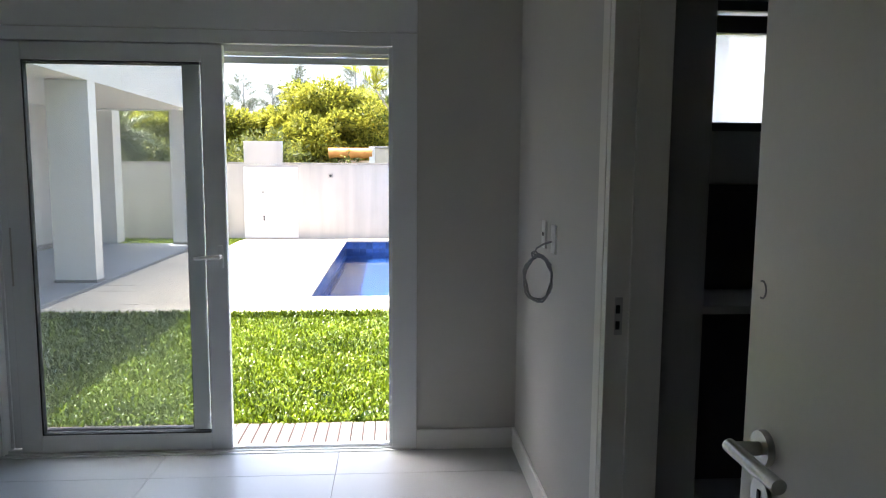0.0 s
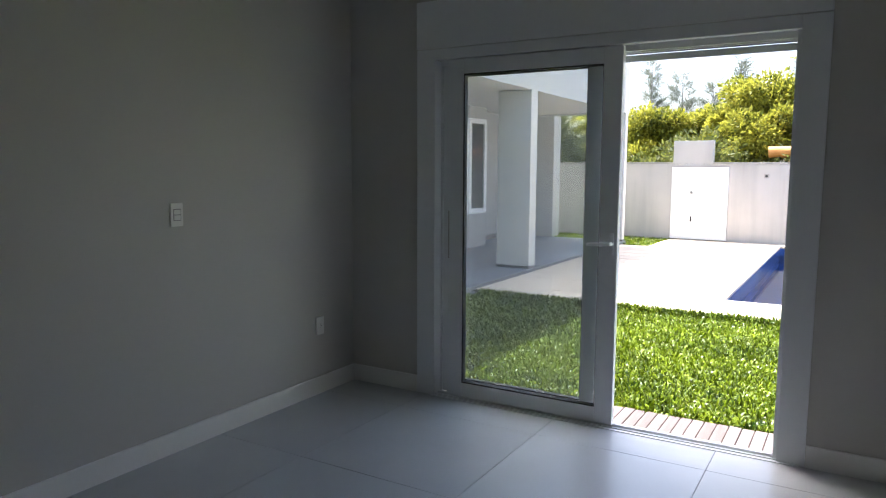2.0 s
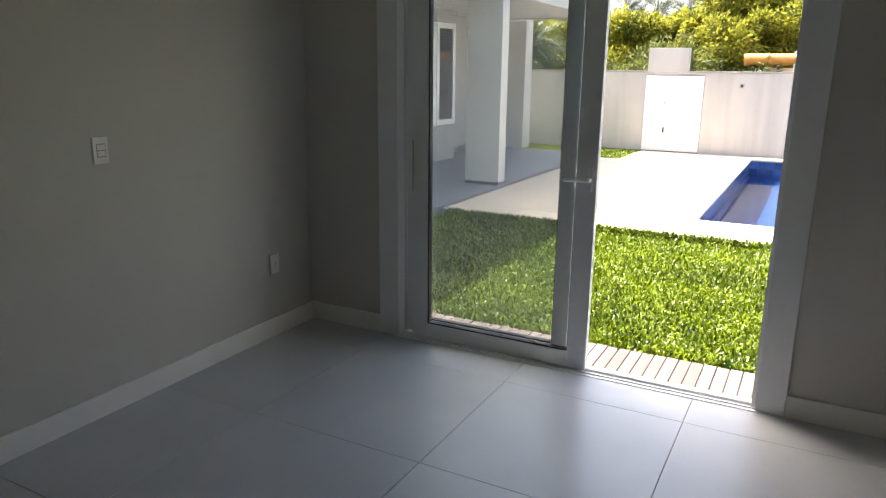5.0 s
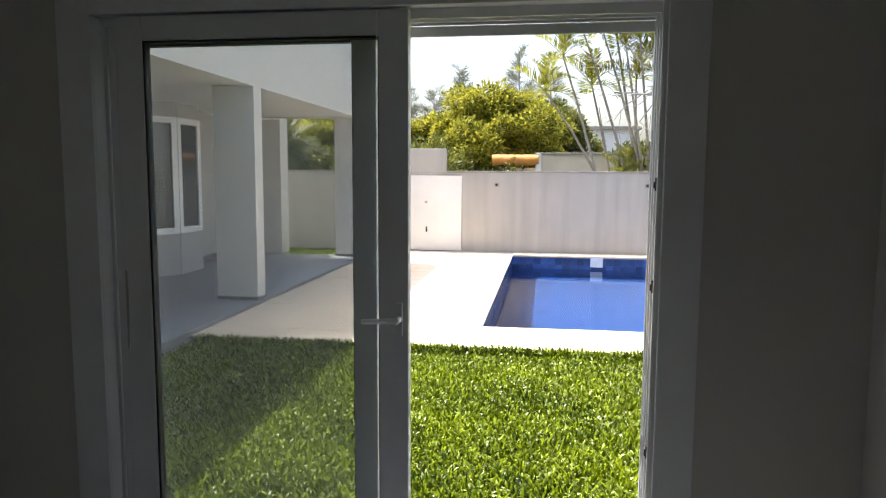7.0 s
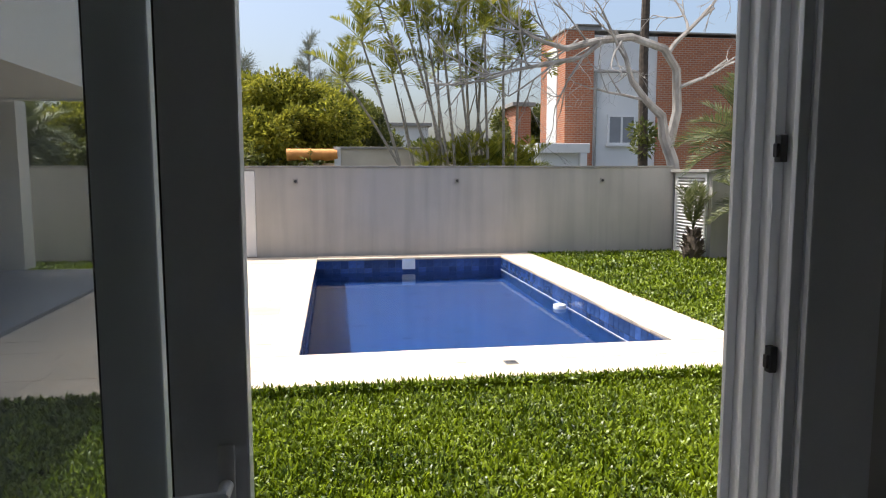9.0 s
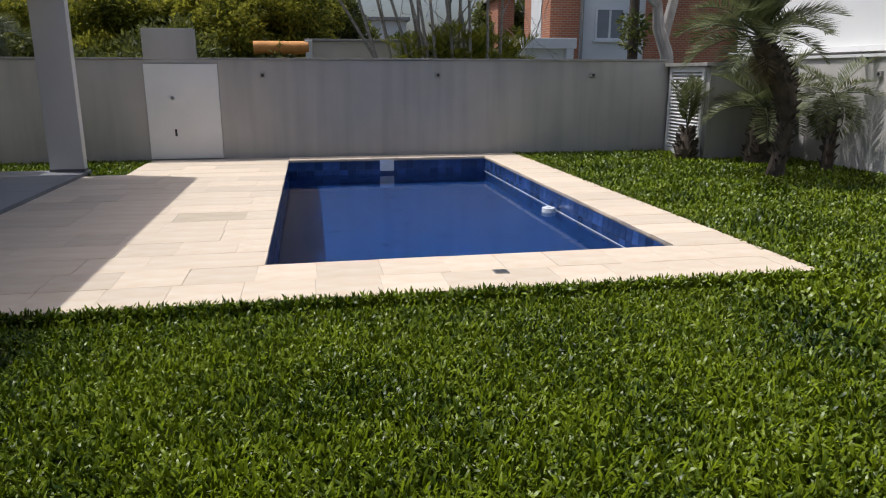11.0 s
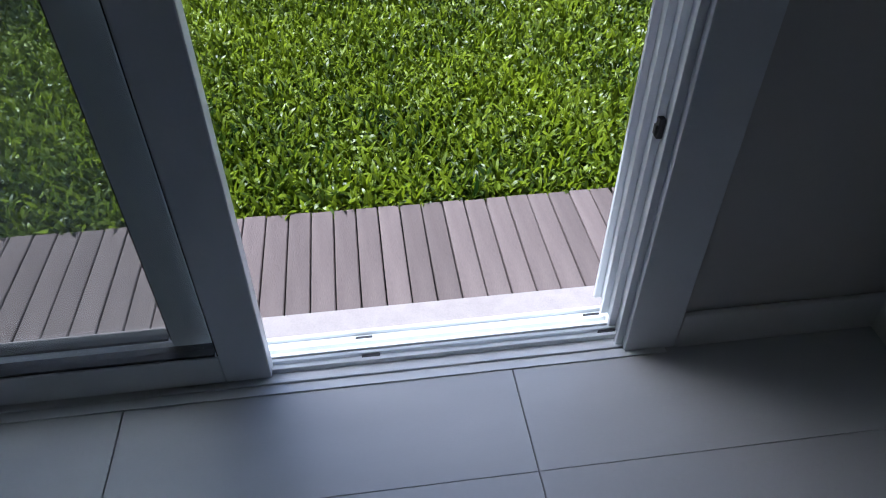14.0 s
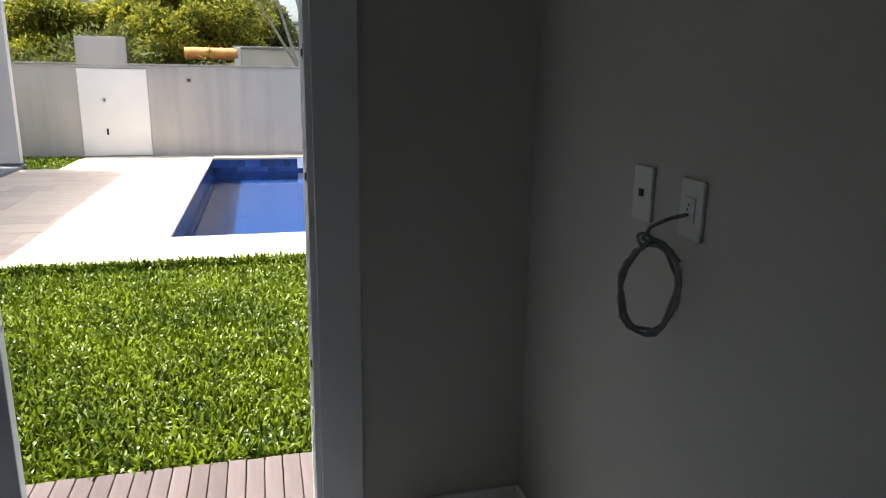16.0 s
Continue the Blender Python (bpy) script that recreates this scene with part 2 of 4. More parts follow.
M_LEAF_DARK = leafy("dark_leaves", (0.040, 0.060, 0.014), (0.19, 0.20, 0.045), rough=0.5, translucent=0.45)
M_NEEDLE = leafy("casuarina_needles", (0.11, 0.12, 0.085), (0.20, 0.21, 0.15), rough=0.6)
M_PALM = leafy("palm_leaflets", (0.055, 0.075, 0.030), (0.20, 0.215, 0.085), rough=0.4)
M_ARECA = leafy("areca_leaflets", (0.07, 0.10, 0.012), (0.34, 0.33, 0.035), rough=0.4, translucent=0.5, spec=0.3)
M_DRY = leafy("dry_palm_leaves", (0.14, 0.105, 0.06), (0.24, 0.19, 0.11), rough=0.7)

# water: a clear film with Fresnel gloss over a blue tint
M_WATER = bpy.data.materials.new("pool_water")
M_WATER.use_nodes = True
_n, _l = M_WATER.node_tree.nodes, M_WATER.node_tree.links
_n.remove(_n["Principled BSDF"])
_clear = _n.new("ShaderNodeBsdfRefraction")
_clear.inputs["Color"].default_value = (0.48, 0.70, 0.90, 1)
_clear.inputs["IOR"].default_value, _clear.inputs["Roughness"].default_value = 1.33, 0.0
_gl = _n.new("ShaderNodeBsdfGlossy")
_gl.inputs["Roughness"].default_value = 0.01
_fr = _n.new("ShaderNodeFresnel")
_fr.inputs["IOR"].default_value = 1.33
_no = _n.new("ShaderNodeTexNoise")
_no.inputs["Scale"].default_value, _no.inputs["Detail"].default_value = 5.0, 2.0
_tc = _n.new("ShaderNodeTexCoord")
_l.new(_tc.outputs["Object"], _no.inputs["Vector"])
_bp = _n.new("ShaderNodeBump")
_bp.inputs["Strength"].default_value, _bp.inputs["Distance"].default_value = 0.12, 0.02
_l.new(_no.outputs["Fac"], _bp.inputs["Height"])
for _s in (_clear, _gl, _fr):
    _l.new(_bp.outputs[0], _s.inputs["Normal"])
_mx = _n.new("ShaderNodeMixShader")
_l.new(_fr.outputs[0], _mx.inputs[0])
_l.new(_clear.outputs[0], _mx.inputs[1])
_l.new(_gl.outputs[0], _mx.inputs[2])
_l.new(_mx.outputs[0], _n["Material Output"].inputs["Surface"])

# ---- mesh helpers ----
BASE = {}


def box(bm, x0, x1, y0, y1, z0, z1, bevel=0.0):
    r = bmesh.ops.create_cube(bm, size=1.0, matrix=Matrix.Translation(((x0 + x1) / 2, (y0 + y1) / 2, (z0 + z1) / 2))
                              @ Matrix.Diagonal((abs(x1 - x0), abs(y1 - y0), abs(z1 - z0), 1)))
    if bevel:
        edges = list({e for v in r["verts"] for e in v.link_edges})
        bmesh.ops.bevel(bm, geom=edges, offset=bevel, segments=2, affect="EDGES", profile=0.6)
    return bm


def boxes(*specs, bevel=0.0):
    bm = bmesh.new()
    for s in specs:
        box(bm, *s, bevel=bevel)
    return bm


def rod(bm, a, b, r0, r1=None, seg=12):
    a, b = Vector(a), Vector(b)
    d = b - a
    bmesh.ops.create_cone(bm, cap_ends=True, segments=seg, radius1=r0, radius2=r0 if r1 is None else r1, depth=d.length,
                          matrix=Matrix.Translation((a + b) / 2) @ d.to_track_quat("Z", "Y").to_matrix().to_4x4())
    return bm


def tube(bm, pts, radii, seg=8):
    """A tapered tube along points."""
    rings = []
    pts = [Vector(p) for p in pts]
    for i, p in enumerate(pts):
        d = (pts[min(i + 1, len(pts) - 1)] - pts[max(i - 1, 0)]).normalized()
        s = d.orthogonal().normalized()
        if rings:
            s = (side - d * side.dot(d)).normalized()
        side = s
        u = d.cross(s)
        r = radii[i] if isinstance(radii, (list, tuple)) else radii
        rings.append([bm.verts.new(p + (s * math.cos(k * math.tau / seg) + u * math.sin(k * math.tau / seg)) * r) for k in range(seg)])
    for a, b in zip(rings, rings[1:]):
        for k in range(seg):
            bm.faces.new((a[k], a[(k + 1) % seg], b[(k + 1) % seg], b[k]))
    bm.faces.new(rings[0][::-1])
    bm.faces.new(rings[-1])
    return bm


def mesh_of(name, bm, material, smooth=False):
    bmesh.ops.recalc_face_normals(bm, faces=bm.faces[:])
    me = bpy.data.meshes.new(name)
    bm.to_mesh(me)
    bm.free()
    me.materials.append(material)
    if smooth:
        me.shade_smooth()
        me.set_sharp_from_angle(angle=radians(35))
    return me


def root(name, at, label, category, group="", kind=""):
    ob = new(name)
    ob.empty_display_size = 0.1
    ob.location = at
    BASE[ob.name] = Matrix.Translation(at)
    return tagged(ob, label, category, group, kind)


def adopt(ob, parent):
    ob.parent = parent
    ob.matrix_parent_inverse = BASE[parent.name].inverted()
    BASE[ob.name] = ob.matrix_basis.copy()
    return ob


def part(name, bm, material, parent, label="", smooth=False):
    ob = adopt(new(name, mesh_of(name, bm, material, smooth)), parent)
    return tagged(ob, label)


def solid(name, bm, material, label, category, kind="", group="", smooth=False):
    """A thing or a piece of the setting that is one mesh."""
    ob = new(name, mesh_of(name, bm, material, smooth))
    BASE[ob.name] = Matrix.Identity(4)
    return tagged(ob, label, category, group, kind)


def setting(name, bm, material, label, category, smooth=False):
    return solid(name, bm, material, label, category, "structure", smooth=smooth)


def piece(name, mesh, parent, m):
    ob = new(name, mesh)
    ob.matrix_basis = m
    return adopt(ob, parent)


def raw(name, verts, faces, material):
    me = bpy.data.meshes.new(name)
    me.from_pydata(verts, [], faces)
    me.materials.append(material)
    return me


def cards(name, P, D, S, L, W, material, fold=0.25):
    """Many leaves: each a folded four-cornered blade from P along D, L long and W wide."""
    n = len(P)
    D = D / np.linalg.norm(D, axis=1, keepdims=True)
    S = S - D * np.sum(S * D, axis=1, keepdims=True)
    S = S / np.maximum(np.linalg.norm(S, axis=1, keepdims=True), 1e-6)
    N = np.cross(D, S)
    L, W = np.reshape(L, (-1, 1)), np.reshape(W, (-1, 1))
    mid = P + D * L * 0.45
    V = np.stack([P, mid + S * W * 0.5 + N * W * fold, P + D * L, mid - S * W * 0.5 + N * W * fold], 1).reshape(-1, 3)
    i = np.arange(n) * 4
    F = np.stack([np.stack([i, i + 1, i + 2], 1), np.stack([i, i + 2, i + 3], 1)], 1).reshape(-1, 3)
    return raw(name, V.tolist(), F.tolist(), material)

# ---- the room ----
XL, XR, YS = -2.765, 0.585, -3.60      # west wall, east wall, south wall
CEIL = 2.70
STONE, DECK, SOIL = -0.11, -0.155, -0.225
OX0, OX1, OZ = -2.12, -0.06, 2.19      # opening in the north wall
WY = 12.79                             # the garden wall


wall_north = setting("wall_north", boxes(
    (-4.1, OX0, 0, 0.2, -0.3, 3.2), (OX1, 1.45, 0, 0.2, -0.3, 3.2), (OX0, OX1, 0, 0.2, OZ, 3.2), (OX0, OX1, 0.02, 0.2, -0.3, -0.132),
    (1.45, 2.3, 0, 0.2, -0.3, 1.72), (1.45, 2.3, 0, 0.2, 2.40, 3.2), (2.3, 7.9, 0, 0.2, -0.3, 3.2)),
    M_WALL, "off-white painted wall with the garden doorway", "wall")
setting("wall_west", boxes((XL - 0.15, XL, -3.75, 0, 0, CEIL)), M_WALL, "off-white painted plain wall with a switch", "wall")
setting("wall_east", boxes((XR, XR + 0.15, -1.55, 0, 0, CEIL), (XR, XR + 0.15, -3.6, -2.54, 0, CEIL), (XR, XR + 0.15, -2.54, -1.55, 2.12, CEIL)),
        M_WALL, "off-white painted wall with a bathroom doorway", "wall")
setting("wall_south", boxes((XL, -0.30, YS - 0.15, YS, 0, CEIL), (0.56, 3.05, YS - 0.15, YS, 0, CEIL), (-0.30, 0.56, YS - 0.15, YS, 2.12, CEIL)),
        M_WALL, "off-white painted wall with the entry doorway", "wall")
setting("ceiling", boxes((-2.92, 3.05, -5.4, 0.0, CEIL, CEIL + 0.12)), M_CEIL, "plain white plaster ceiling", "ceiling")
setting("roof_slab", boxes((-4.1, 7.9, -5.4, 0.72, 3.2, 3.4), bevel=0.01), M_HOUSE, "pale rendered flat roof slab with an unseen eave added to block sun", "roof")
setting("hall_wall", boxes((-1.35, -1.2, -5.4, YS - 0.15, 0, CEIL), (1.6, 1.75, -5.4, YS - 0.15, 0, CEIL), (-1.2, 1.6, -5.4, -5.25, 0, CEIL)),
        M_WALL, "off-white painted hall walls", "wall")
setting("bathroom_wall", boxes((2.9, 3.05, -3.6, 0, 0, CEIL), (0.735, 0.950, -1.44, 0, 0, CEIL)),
        M_HOUSE_SHADE, "bathroom wall and pipe shaft, dimness put into the grey colour", "wall")

floor = setting("floor", boxes((-2.9, 3.05, -5.4, 0.02, -0.25, -0.006)), M_GROUT, "large grey porcelain floor tiles with thin dark joints", "floor")
T = 0.9
_tile = mesh_of("floor_tile", boxes((-T / 2 + 0.0016, T / 2 - 0.0016, -T / 2 + 0.0016, T / 2 - 0.0016, -0.006, 0.0), bevel=0.0008), M_TILE)


def cut_tile(x0, x1, y0, y1):
    cx, cy = (x0 + x1) / 2, (y0 + y1) / 2
    piece("floor_tile", _tile, floor, Matrix.Translation((cx, cy, 0)) @ Matrix.Diagonal(((x1 - x0) / T, (y1 - y0) / T, 1, 1)))


_xs = [XL, -2.17, -1.268, -0.366, XR]
_ys = [0.0, -0.304, -1.204, -2.100, -3.0, -3.9, -4.8, -5.25]
for _i in range(4):
    for _j in range(7):
        _x0, _x1, _y1, _y0 = _xs[_i], _xs[_i + 1], _ys[_j], _ys[_j + 1]
        if _y1 <= YS - 0.15:
            _x0, _x1 = max(_x0, -1.2), min(_x1 + (1.0 if _i == 3 else 0), 1.6)
        if _x1 > _x0:
            cut_tile(_x0, _x1, _y0, _y1)
for _i in range(3):
    for _j in range(3):
        cut_tile(XR + _i * 0.77, XR + (_i + 1) * 0.77, -2.6 + _j * 0.87, -2.6 + (_j + 1) * 0.87)


def skirting(x0, x1, y0, y1, along):
    bm = bmesh.new()
    box(bm, x0, x1, y0, y1, 0.0, 0.112)
    es = [e for e in bm.edges if all(v.co.z > 0.1 for v in e.verts)]
    bmesh.ops.bevel(bm, geom=es, offset=0.006, segments=2, affect="EDGES", profile=0.5)
    setting("baseboard", bm, M_TRIM, "white painted wooden baseboard", "baseboard")


skirting(XL, XL + 0.016, YS, -0.0, "y")
skirting(XL + 0.016, -2.232, -0.016, 0, "x")
skirting(0.049, XR - 0.016, -0.016, 0, "x")
skirting(XR - 0.016, XR, -1.48, 0, "y")
skirting(XL + 0.016, -0.37, YS, YS + 0.016, "x")

# ---- the sliding garden door ----
sliding_door = root("door_1", (-1.1, 0.1, 0), "white pvc sliding garden door, half open, with a shutter box", "door", kind="structure")
part("casing", boxes((-2.232, -2.10, -0.014, 0.0, 0, 2.19), bevel=0.003), M_PVC, sliding_door)
part("casing", boxes((-0.082, 0.047, -0.014, 0.0, 0, 2.19), bevel=0.003), M_PVC, sliding_door)
part("casing", boxes((-2.10, -0.082, -0.014, 0.0, 2.125, 2.19), bevel=0.003), M_PVC, sliding_door)
part("shutter_box", boxes((-2.232, 0.047, -0.022, 0.0, 2.193, 2.478), bevel=0.004), M_PVC, sliding_door, "flat white roller shutter box cover")
_bm = boxes((-0.082, -0.06, 0.0, 0.2, 0, 2.125))
for _y in (0.004, 0.062, 0.118, 0.176):
    box(_bm, -0.100, -0.082, _y, _y + 0.012, 0, 2.125, 0.002)
part("jamb", _bm, M_PVC, sliding_door, "grooved white jamb with guide ribs")
_bm = boxes((-2.12, -2.10, 0.0, 0.2, 0, 2.125))
for _y in (0.062, 0.118, 0.176):
    box(_bm, -2.10, -2.085, _y, _y + 0.012, 0, 2.125, 0.002)
part("jamb", _bm, M_PVC, sliding_door)
_bm = boxes((-2.10, -0.082, 0.0, 0.2, 2.13, 2.185))
for _y in (0.058, 0.118, 0.176):
    box(_bm, -2.10, -0.082, _y, _y + 0.012, 2.095, 2.13, 0.002)
part("head_rail", _bm, M_PVC, sliding_door)
_bm = bmesh.new()
for _k in range(2):
    box(_bm, -2.08, -0.10, 0.150, 0.162, 2.050 + _k * 0.040, 2.088 + _k * 0.040, 0.006)
part("shutter_slat", _bm, M_PVC, sliding_door, "rolled-up white shutter slats")
_bm = boxes((-2.12, -0.06, -0.03, 0.066, -0.06, 0.004), (-2.12, -0.06, 0.066, 0.172, -0.06, -0.036))
for _y, _z in ((-0.004, 0.010), (0.030, 0.018), (0.056, 0.014), (0.088, -0.004), (0.122, -0.018), (0.160, -0.024)):
    box(_bm, -2.10, -0.082, _y, _y + 0.010, -0.038, _z, 0.002)
box(_bm, -0.06, 0.02, -0.03, 0.0, 0.0, 0.004)
part("track", _bm, M_PVC, sliding_door, "white ribbed floor track")
for _z in (1.532, 1.184, 0.599):
    _bm = boxes((-0.099, -0.086, 0.047, 0.063, _z - 0.022, _z + 0.022), (-0.104, -0.099, 0.050, 0.060, _z - 0.014, _z + 0.008), bevel=0.0015)
    part("catch", _bm, M_BLACK, sliding_door, "small black lock catch")
for _x, _y, _z in ((-0.70, 0.045, 0.004), (-0.715, 0.140, -0.036), (-0.11, 0.045, 0.004), (-0.115, 0.140, -0.036)):
    part("drain_clip", boxes((_x - 0.022, _x + 0.022, _y - 0.006, _y + 0.006, _z, _z + 0.012), bevel=0.002), M_BLACK, sliding_door)


def leaf(x0, x1, y0, y1, gx0, gx1, gz0, gz1, glass, label):
    z0, z1 = 0.014, 2.122
    lf = part("leaf", boxes((x0, gx0, y0, y1, z0, z1), (gx1, x1, y0, y1, z0, z1), (gx0, gx1, y0, y1, z0, gz0), (gx0, gx1, y0, y1, gz1, z1), bevel=0.004),
              M_PVC, sliding_door, label)
    ym = (y0 + y1) / 2
    s = 0.008
    part("gasket", boxes((gx0, gx0 + s, y0 + 0.004, y1 - 0.004, gz0, gz1), (gx1 - 0.003, gx1, y0 + 0.004, ym - 0.003, gz0, gz1),
                         (gx0 + s, gx1 - s, y0 + 0.004, y1 - 0.004, gz0, gz0 + s), (gx0 + s, gx1 - s, y0 + 0.004, y1 - 0.004, gz1 - s, gz1)), M_BLACK, lf)
    g = part("pane", boxes((gx0 + s, gx1 - 0.001, ym - 0.002, ym + 0.002, gz0 + s, gz1 - s)), glass, lf, "clear dusty glass pane")
    g.visible_shadow = False
    return lf


leaf_in = leaf(-2.018, -0.934, 0.010, 0.054, -1.912, -1.040, 0.104, 2.034, M_GLASS, "white sliding leaf with a lever handle")
leaf_out = leaf(-2.098, -1.062, 0.072, 0.114, -1.995, -1.150, 0.104, 2.034, M_GLASS_BACK, "white sliding leaf behind the first")
_bm = boxes((-0.978, -0.954, -0.001, 0.010, 0.99, 1.11), bevel=0.004)
rod(_bm, (-0.966, -0.045, 1.052), (-0.966, 0.0, 1.052), 0.010)
tube(_bm, [(-0.960, -0.042, 1.052), (-0.99, -0.045, 1.052), (-1.04, -0.046, 1.050), (-1.09, -0.044, 1.047)], [0.011, 0.010, 0.010, 0.009], 10)
part("handle", _bm, M_PVC, leaf_in, "white lever handle", smooth=True)
_bm = boxes((-2.0125, -2.0045, 0.006, 0.012, 0.90, 1.20))
part("lock_strip", _bm, M_STEEL, leaf_in)

# ---- entry door, bathroom doorway ----


def lever(parent, x, y, z, to):
    """A steel rose with a round lever on the face x, pointing along y."""
    bm = rod(bmesh.new(), (x, y, z), (x - 0.010, y, z), 0.027, 0.026, 28)
    r = part("handle", bm, M_STEEL, parent, "brushed steel lever handle on a round rose", smooth=True)
    bm = bmesh.new()
    tube(bm, [(x - 0.008, y, z), (x - 0.045, y, z)], 0.0105, 16)
    tube(bm, [(x - 0.048, y - to * 0.014, z), (x - 0.05, y + to * 0.06, z), (x - 0.05, y + to * 0.125, z)], 0.0105, 16)
    part("lever", bm, M_STEEL, r, smooth=True)
    bm = rod(bmesh.new(), (x, y, z - 0.072), (x - 0.006, y, z - 0.072), 0.026, 0.025, 28)
    part("key_rose", bm, M_STEEL, parent, smooth=True)
    part("keyhole", boxes((x - 0.0075, x - 0.0058, y - 0.004, y + 0.004, z - 0.086, z - 0.064)), M_BLACK, parent)


entry_door = root("door_2", (0.50, -3.52, 0), "cream lacquered hinged door, open wide, with a steel lever", "door", kind="structure")
_leaf = part("leaf", boxes((0.468, 0.505, -3.49, -2.648, 0.012, 2.085), bevel=0.003), M_DOOR, entry_door)
lever(_leaf, 0.468, -2.714, 1.106, -1)
_ring = bmesh.new()
tube(_ring, [(0.4676, -2.680 + 0.011 * math.cos(a), 1.335 + 0.013 * math.sin(a)) for a in np.linspace(1.2, 5.0, 12)], 0.0016, 6)
part("scuff", _ring, M_CABLE, _leaf, "curved scuff mark")
for _z in (0.25, 1.05, 1.85):
    _bm = rod(bmesh.new(), (0.512, -3.498, _z - 0.045), (0.512, -3.498, _z + 0.045), 0.007)
    part("hinge", _bm, M_STEEL, entry_door, smooth=True)
part("frame_post", boxes((-0.300, -0.262, YS - 0.165, YS - 0.003, 0, 2.10), (-0.262, -0.250, YS - 0.165, YS - 0.050, 0, 2.10), bevel=0.002), M_DOOR, entry_door)
part("frame_post", boxes((0.522, 0.56, YS - 0.165, YS + 0.012, 0, 2.10), bevel=0.002), M_DOOR, entry_door)
part("frame_head", boxes((-0.262, 0.522, YS - 0.165, YS + 0.012, 2.09, 2.12), bevel=0.002), M_DOOR, entry_door)
part("casing", boxes((-0.37, -0.272, YS - 0.003, YS + 0.010, 0, 2.13), bevel=0.003), M_DOOR, entry_door)


def strike_plate(x, yc, z0, z1, half):
    """A steel strike plate with rounded ends, a bent lip beside the latch slot and a bolt slot, facing +x."""
    bm = bmesh.new()
    ring = [(yc + half * math.cos(a), z1 - half + half * math.sin(a)) for a in np.linspace(0, math.pi, 9)]
    ring += [(yc - half * math.cos(a), z0 + half - half * math.sin(a)) for a in np.linspace(0, math.pi, 9)]
    f = bm.faces.new([bm.verts.new((x, y, z)) for y, z in ring])
    r = bmesh.ops.extrude_face_region(bm, geom=[f])
    bmesh.ops.translate(bm, vec=(0.002, 0, 0), verts=[v for v in r["geom"] if isinstance(v, bmesh.types.BMVert)])
    pl = part("strike_plate", bm, M_STEEL, entry_door, "steel strike plate with a bent lip and two dark slots")
    lip = boxes((x, x + 0.002, yc + half - 0.003, yc + half + 0.012, z1 - 0.060, z1 - 0.022), (x - 0.006, x + 0.001, yc + half + 0.010, yc + half + 0.0125, z1 - 0.060, z1 - 0.022), bevel=0.0008)
    part("lip", lip, M_STEEL, pl)
    for a, b in ((z1 - 0.055, z1 - 0.020), (z0 + 0.016, z0 + 0.052)):
        part("slot", boxes((x + 0.0016, x + 0.0024, yc - 0.008, yc + 0.006, a, b)), M_BLACK, pl)
    for z in (z0 + 0.007, z1 - 0.008):
        part("screw", rod(bmesh.new(), (x + 0.002, yc, z), (x + 0.003, yc, z), 0.0038), M_STEEL, pl)


strike_plate(-0.2625, YS - 0.016, 1.058, 1.198, 0.0125)

bath_frame = root("door_3", (0.66, -2.0, 0), "off-white painted frame of the open bathroom doorway", "door frame", kind="structure")
part("frame_post", boxes((XR - 0.012, XR + 0.165, -1.59, -1.55, 0, 2.10), (XR + 0.06, XR + 0.165, -1.602, -1.59, 0, 2.10), bevel=0.002), M_DOOR, bath_frame)
part("frame_post", boxes((XR - 0.012, XR + 0.165, -2.54, -2.50, 0, 2.10), bevel=0.002), M_DOOR, bath_frame)
part("frame_head", boxes((XR - 0.012, XR + 0.165, -2.50, -1.59, 2.08, 2.12), bevel=0.002), M_DOOR, bath_frame)
part("casing", boxes((XR - 0.014, XR, -1.55, -1.48, 0, 2.14), bevel=0.003), M_DOOR, bath_frame)
_sp = part("strike_plate", boxes((XR + 0.017, XR + 0.041, -1.5925, -1.590, 1.005, 1.122)), M_STEEL, bath_frame, "small steel strike plate")
for _z in (1.035, 1.085):
    part("slot", boxes((XR + 0.020, XR + 0.033, -1.5932, -1.5925, _z - 0.013, _z + 0.013)), M_BLACK, _sp)

bath_window = root("window_1", (1.87, 0.1, 1.72), "black framed high bathroom window with pale glass", "window", kind="structure")
part("window_frame", boxes((1.45, 1.50, 0.03, 0.10, 1.72, 2.40), (2.25, 2.3, 0.03, 0.10, 1.72, 2.40), (1.50, 2.25, 0.03, 0.10, 1.72, 1.768), (1.50, 2.25, 0.03, 0.10, 2.235, 2.325),
                           (1.50, 2.25, 0.03, 0.10, 2.35, 2.40), bevel=0.002), M_DARK, bath_window)
_g = part("pane", boxes((1.50, 2.25, 0.06, 0.064, 1.768, 2.235)), M_FROST, bath_window)
_g.visible_shadow = False
_g = part("pane", boxes((1.50, 2.25, 0.06, 0.064, 2.325, 2.35)), M_FROST, bath_window)
_g.visible_shadow = False
vanity = root("vanity_cabinet", (1.9, -0.3, 0), "dark lacquered bathroom cabinet under the high window", "cabinet")
part("body", boxes((0.98, 2.88, -0.50, -0.02, 0.02, 0.84), bevel=0.003), M_DARK, vanity)
part("worktop", boxes((0.98, 2.88, -0.53, -0.02, 0.84, 0.88), bevel=0.003), M_HOUSE_SHADE, vanity)
part("back_panel", boxes((0.98, 2.88, -0.06, -0.004, 0.88, 1.40), bevel=0.002), M_DARK, vanity)
part("shelf", boxes((0.98, 2.88, -0.16, -0.004, 1.40, 1.44), bevel=0.002), M_DARK, vanity)

# ---- switches, sockets, cable ----


